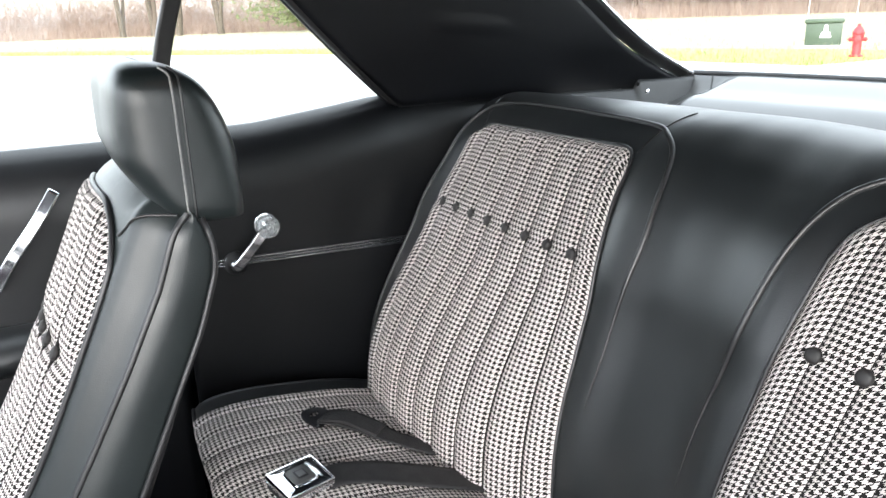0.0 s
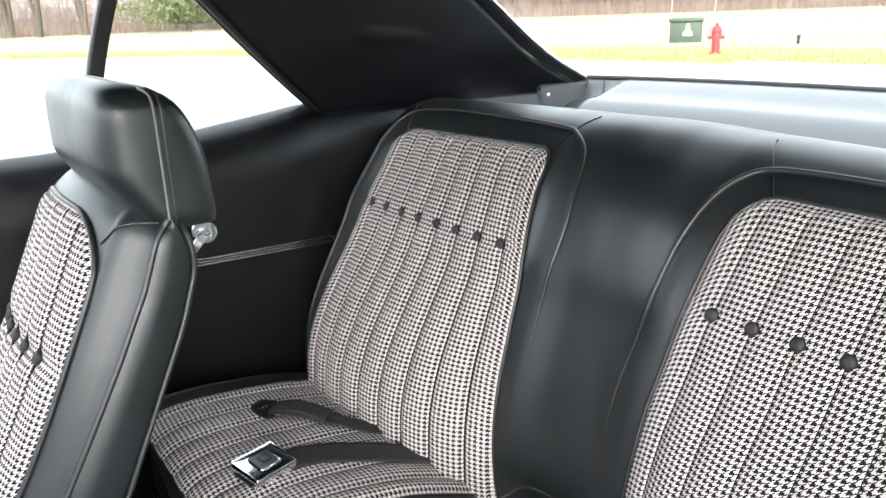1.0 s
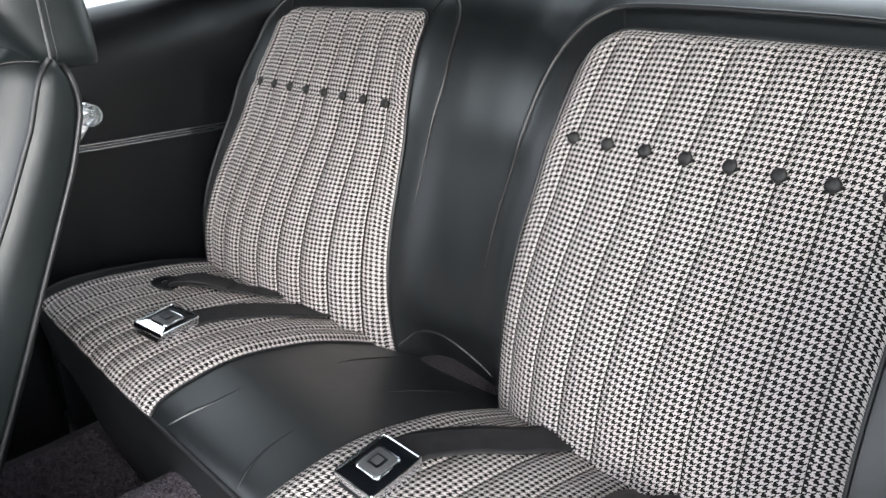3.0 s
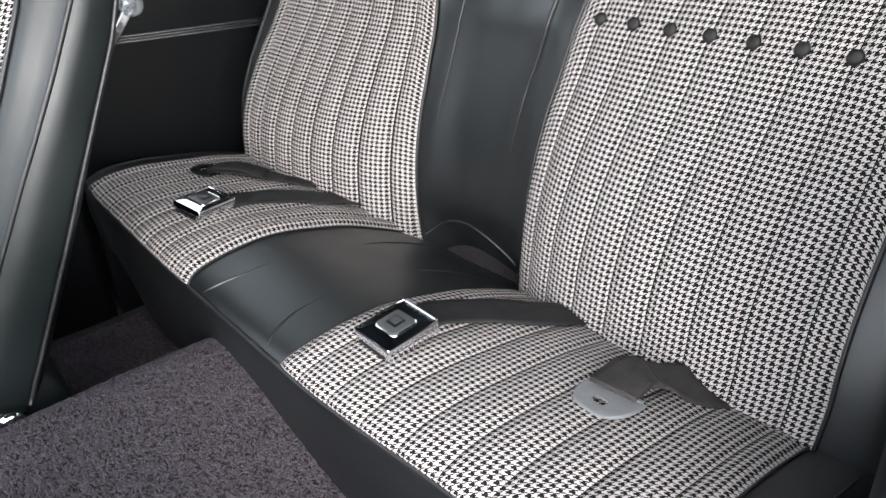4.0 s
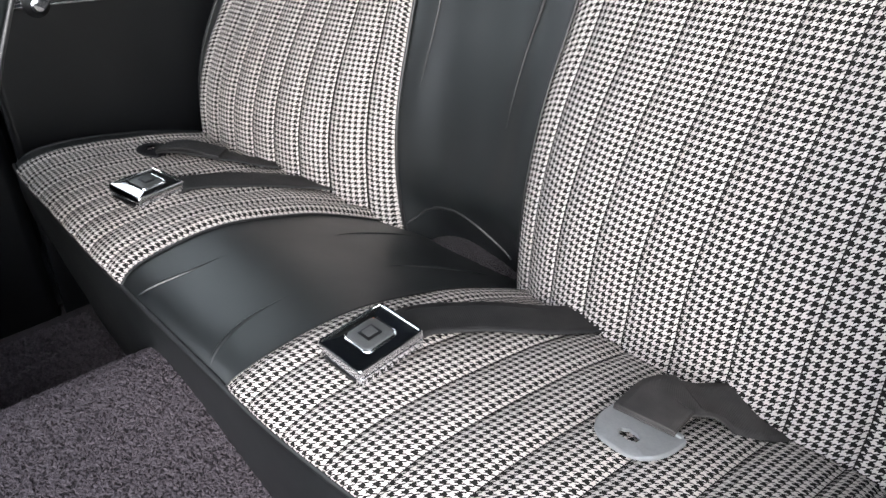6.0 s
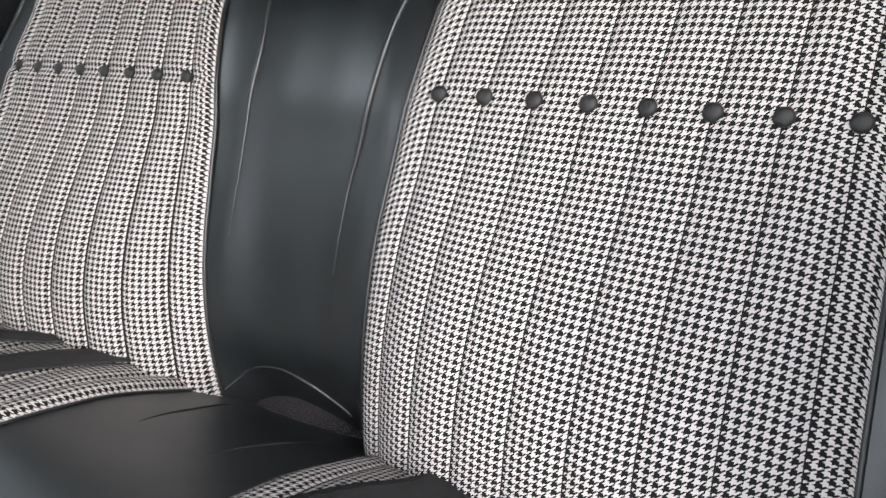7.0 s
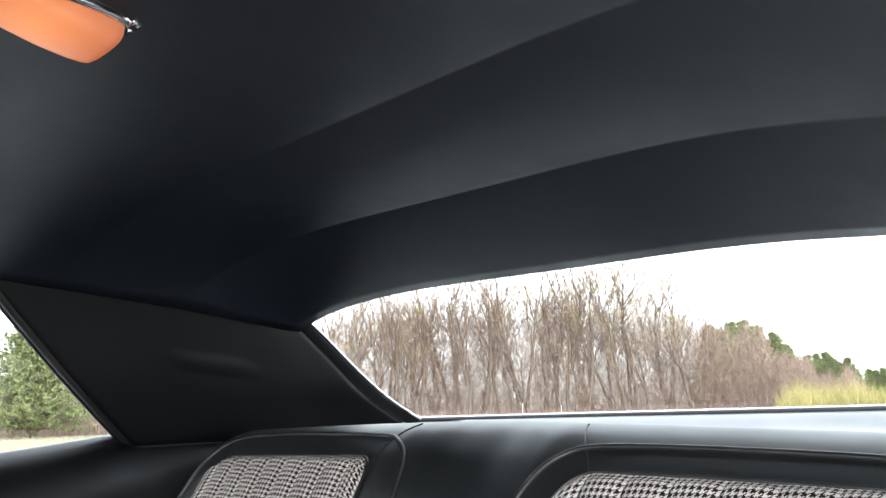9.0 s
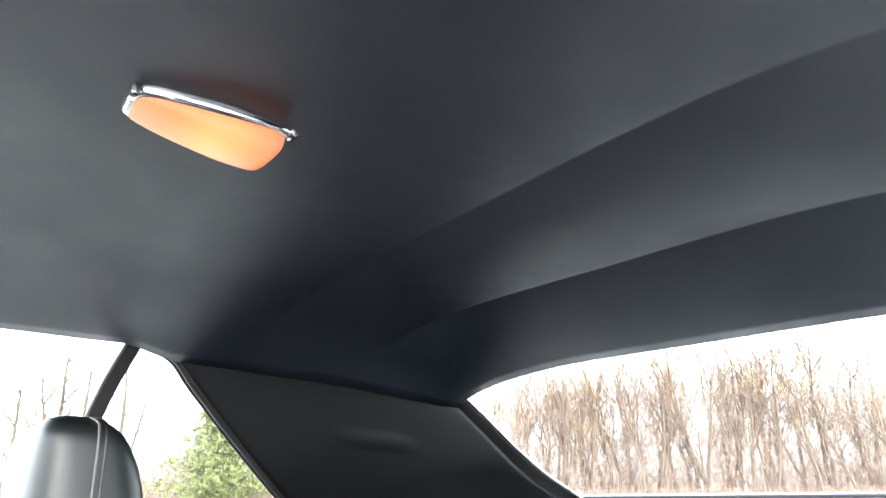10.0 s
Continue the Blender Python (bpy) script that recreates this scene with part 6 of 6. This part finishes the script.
def build_trees():
    rng = random.Random(4)
    kinds = [build_bare_tree(11 + k, 10.0, k % 2 == 1) for k in range(6)]
    # tall trees that stand clear of the wood's edge, then lower ones between
    for k in range(52):
        az = -53.4 + 28.6 * k / 51 + rng.uniform(-0.25, 0.25)
        d = rng.uniform(94, 110)
        size = (d * math.tan(radians(float(canopy(az)))) + 1.0) / 8.4 * rng.choice((0.76, 0.86, 0.94, 1.0, 1.05))
        copy_thing(kinds[rng.randrange(3) * 2 + (1 if az > -31.5 or rng.random() < 0.25 else 0)], place(None, az, d, size, rng.uniform(0, 6.28)))
    for k in range(38):
        az = rng.uniform(-57, -20.5) if k < 26 else rng.uniform(-84, -58)
        d = rng.uniform(93, 112)
        size = (d * math.tan(radians(float(canopy(az)))) + 1.0) / 9.6 * rng.uniform(0.55, 0.86)
        copy_thing(kinds[rng.randrange(6)], place(None, az, d, size, rng.uniform(0, 6.28)))
    # dead trees seen through the side window
    dead = build_dead_tree(31, 10.0)
    dead.matrix_basis = place(None, -81.0, 80, 1.28, 0.6)
    for az, d, size, turn in ((-82.6, 82, 1.22, 2.2), (-78.2, 80, 1.06, 4.0), (-84.6, 84, 0.95, 5.2)):
        copy_thing(dead, place(None, az, d, size, turn))
    for k, ob in enumerate(kinds):
        az = [-47.4, -29.6, -41.8, -27.9, -33.6, -45.4][k]
        ob.matrix_basis = place(ob, az, 98, (98 * math.tan(radians(float(canopy(az)))) + 1.0) / 9.0, k)
    pines = [build_pine(3, 5.0, 1.9), build_pine(8, 5.0, 2.3)]
    for k in range(50):
        az = -24.0 + 15.5 * k / 49 + rng.uniform(-0.3, 0.3)
        d = rng.uniform(112, 136)
        rise = float(np.interp(az, [-24.5, -21, -19.5, -17.4, -13.5, -11.5, -9.7, -7], [5.6, 5.9, 4.3, 3.5, 2.65, 2.7, 1.7, 0.6]))
        size = (d * math.tan(radians(rise)) + 1.0) / 5.0 * rng.uniform(0.78, 1.04)
        copy_thing(pines[rng.randrange(2)], place(None, az, d, size, rng.uniform(0, 6.28)))
    pines[0].matrix_basis = place(None, -16.4, 124, 1.5, 0.4)
    build_pine(21, 10.4, 6.2).matrix_basis = place(None, -71.7, 78, 1.13, 0.4)
    pines[1].matrix_basis = place(None, -21.0, 122, 1.75, 1.0)
    for az, d, w, h in ((-18.8, 88, 2.4, 4.3), (-17.2, 90, 2.3, 4.0), (-15.6, 90, 2.4, 4.4), (-13.9, 92, 2.2, 3.4), (-12.2, 92, 2.0, 2.8)):
        x, y = polar(az, d)
        bush = thing("willow_shrub", (x, y, GROUND_Z), "yellow twiggy willow shrub at the field's edge", "shrub", "yellow shrubs")
        n = 1100
        r = np.sqrt(np.random.uniform(0, 1, n)) * w
        t = np.random.uniform(0, 2 * np.pi, n)
        base = np.stack([x + r * np.cos(t), y + r * np.sin(t), np.full(n, GROUND_Z - 0.03)], -1)
        strands("twigs", base, h * (1 - 0.5 * (r / w) ** 2) * np.random.uniform(0.5, 1.05, n), np.full(n, 0.07), np.random.uniform(0.1, 0.4, n), YELLOW, "", "", 3, bush)


def build_roadside():
    x, y = polar(-34.7, 17.5)
    hyd = thing("fire_hydrant", (x, y, GROUND_Z), "red cast-iron fire hydrant on the grass verge", "fire hydrant")
    m = Matrix.Translation((x, y, GROUND_Z))
    part("barrel", lathe_bm([(0.13, 0), (0.13, 0.03), (0.085, 0.035), (0.08, 0.36), (0.105, 0.38), (0.105, 0.42), (0.085, 0.43)], 24, m), RED, hyd)
    part("bonnet", lathe_bm([(0.11, 0.43), (0.115, 0.45), (0.10, 0.50), (0.07, 0.55), (0.035, 0.575), (0.03, 0.62), (0.02, 0.625)], 24, m), RED, hyd)
    for a, r in ((0, 0.045), (180, 0.045), (270, 0.06)):
        mm = m @ Matrix.Translation((0, 0, 0.33)) @ Matrix.Rotation(radians(a + 35), 4, "Z") @ Matrix.Rotation(radians(90), 4, "Y")
        part("nozzle", lathe_bm([(r * 0.8, 0.06), (r * 0.8, 0.12), (r, 0.125), (r, 0.155), (r * 0.4, 0.16), (r * 0.4, 0.18)], 16, mm), RED, hyd)
    part("marker_rod", tube("marker_rod", np.array([(x - 0.09, y, GROUND_Z + 0.4), (x - 0.08, y, GROUND_Z + 0.8), (x - 0.06, y, GROUND_Z + 1.12)]), 0.008, 6), WHITE, hyd, "thin white marker rod")
    x, y = polar(-36.7, 21.7)
    box = thing("utility_cabinet", (x, y, GROUND_Z), "dark green utility cabinet with a pale emblem on the verge", "utility cabinet")
    rot = Matrix.Rotation(radians(35), 4, "Z")
    part("body", box_bm(0.80, 0.70, 0.54, 0.02, (x, y, GROUND_Z + 0.29), rot), BOXGREEN, box)
    part("lid", box_bm(0.87, 0.78, 0.10, 0.03, (x, y, GROUND_Z + 0.61), rot), BOXGREEN, box)
    part("pad", box_bm(1.2, 1.0, 0.08, 0.01, (x, y, GROUND_Z), rot), LOT, box)
    v = rot @ Vector((0.05, -0.355, 0))
    bm = lathe_bm([(0.13, 0.0), (0.10, 0.12), (0.05, 0.14), (0.045, 0.26), (0.02, 0.30)], 12, Matrix.Translation((x + v.x, y + v.y, GROUND_Z + 0.22)) @ rot @ Matrix.Diagonal((1, 0.04, 1, 1)))
    part("emblem", bm, WHITE, box, "pale emblem plate")
    part("marker_rod", tube("marker_rod", np.array([(x - 0.5, y, GROUND_Z), (x - 0.5, y, GROUND_Z + 0.7), (x - 0.48, y, GROUND_Z + 1.25)]), 0.010, 6), WHITE, box, "thin white marker rod")
    x, y = polar(-29.5, 21.0)
    post = thing("marker_post", (x, y, GROUND_Z), "short black marker post in the grass", "post")
    part("stake", box_bm(0.06, 0.06, 0.18, 0.01, (x, y, GROUND_Z + 0.08)), RUBBER, post)
    part("cap", lathe_bm([(0.045, 0.15), (0.048, 0.17), (0.040, 0.20), (0.02, 0.205)], 14, Matrix.Translation((x, y, GROUND_Z))), RUBBER, post)


build_ground()
build_grass()
build_brush()
build_trees()
build_roadside()
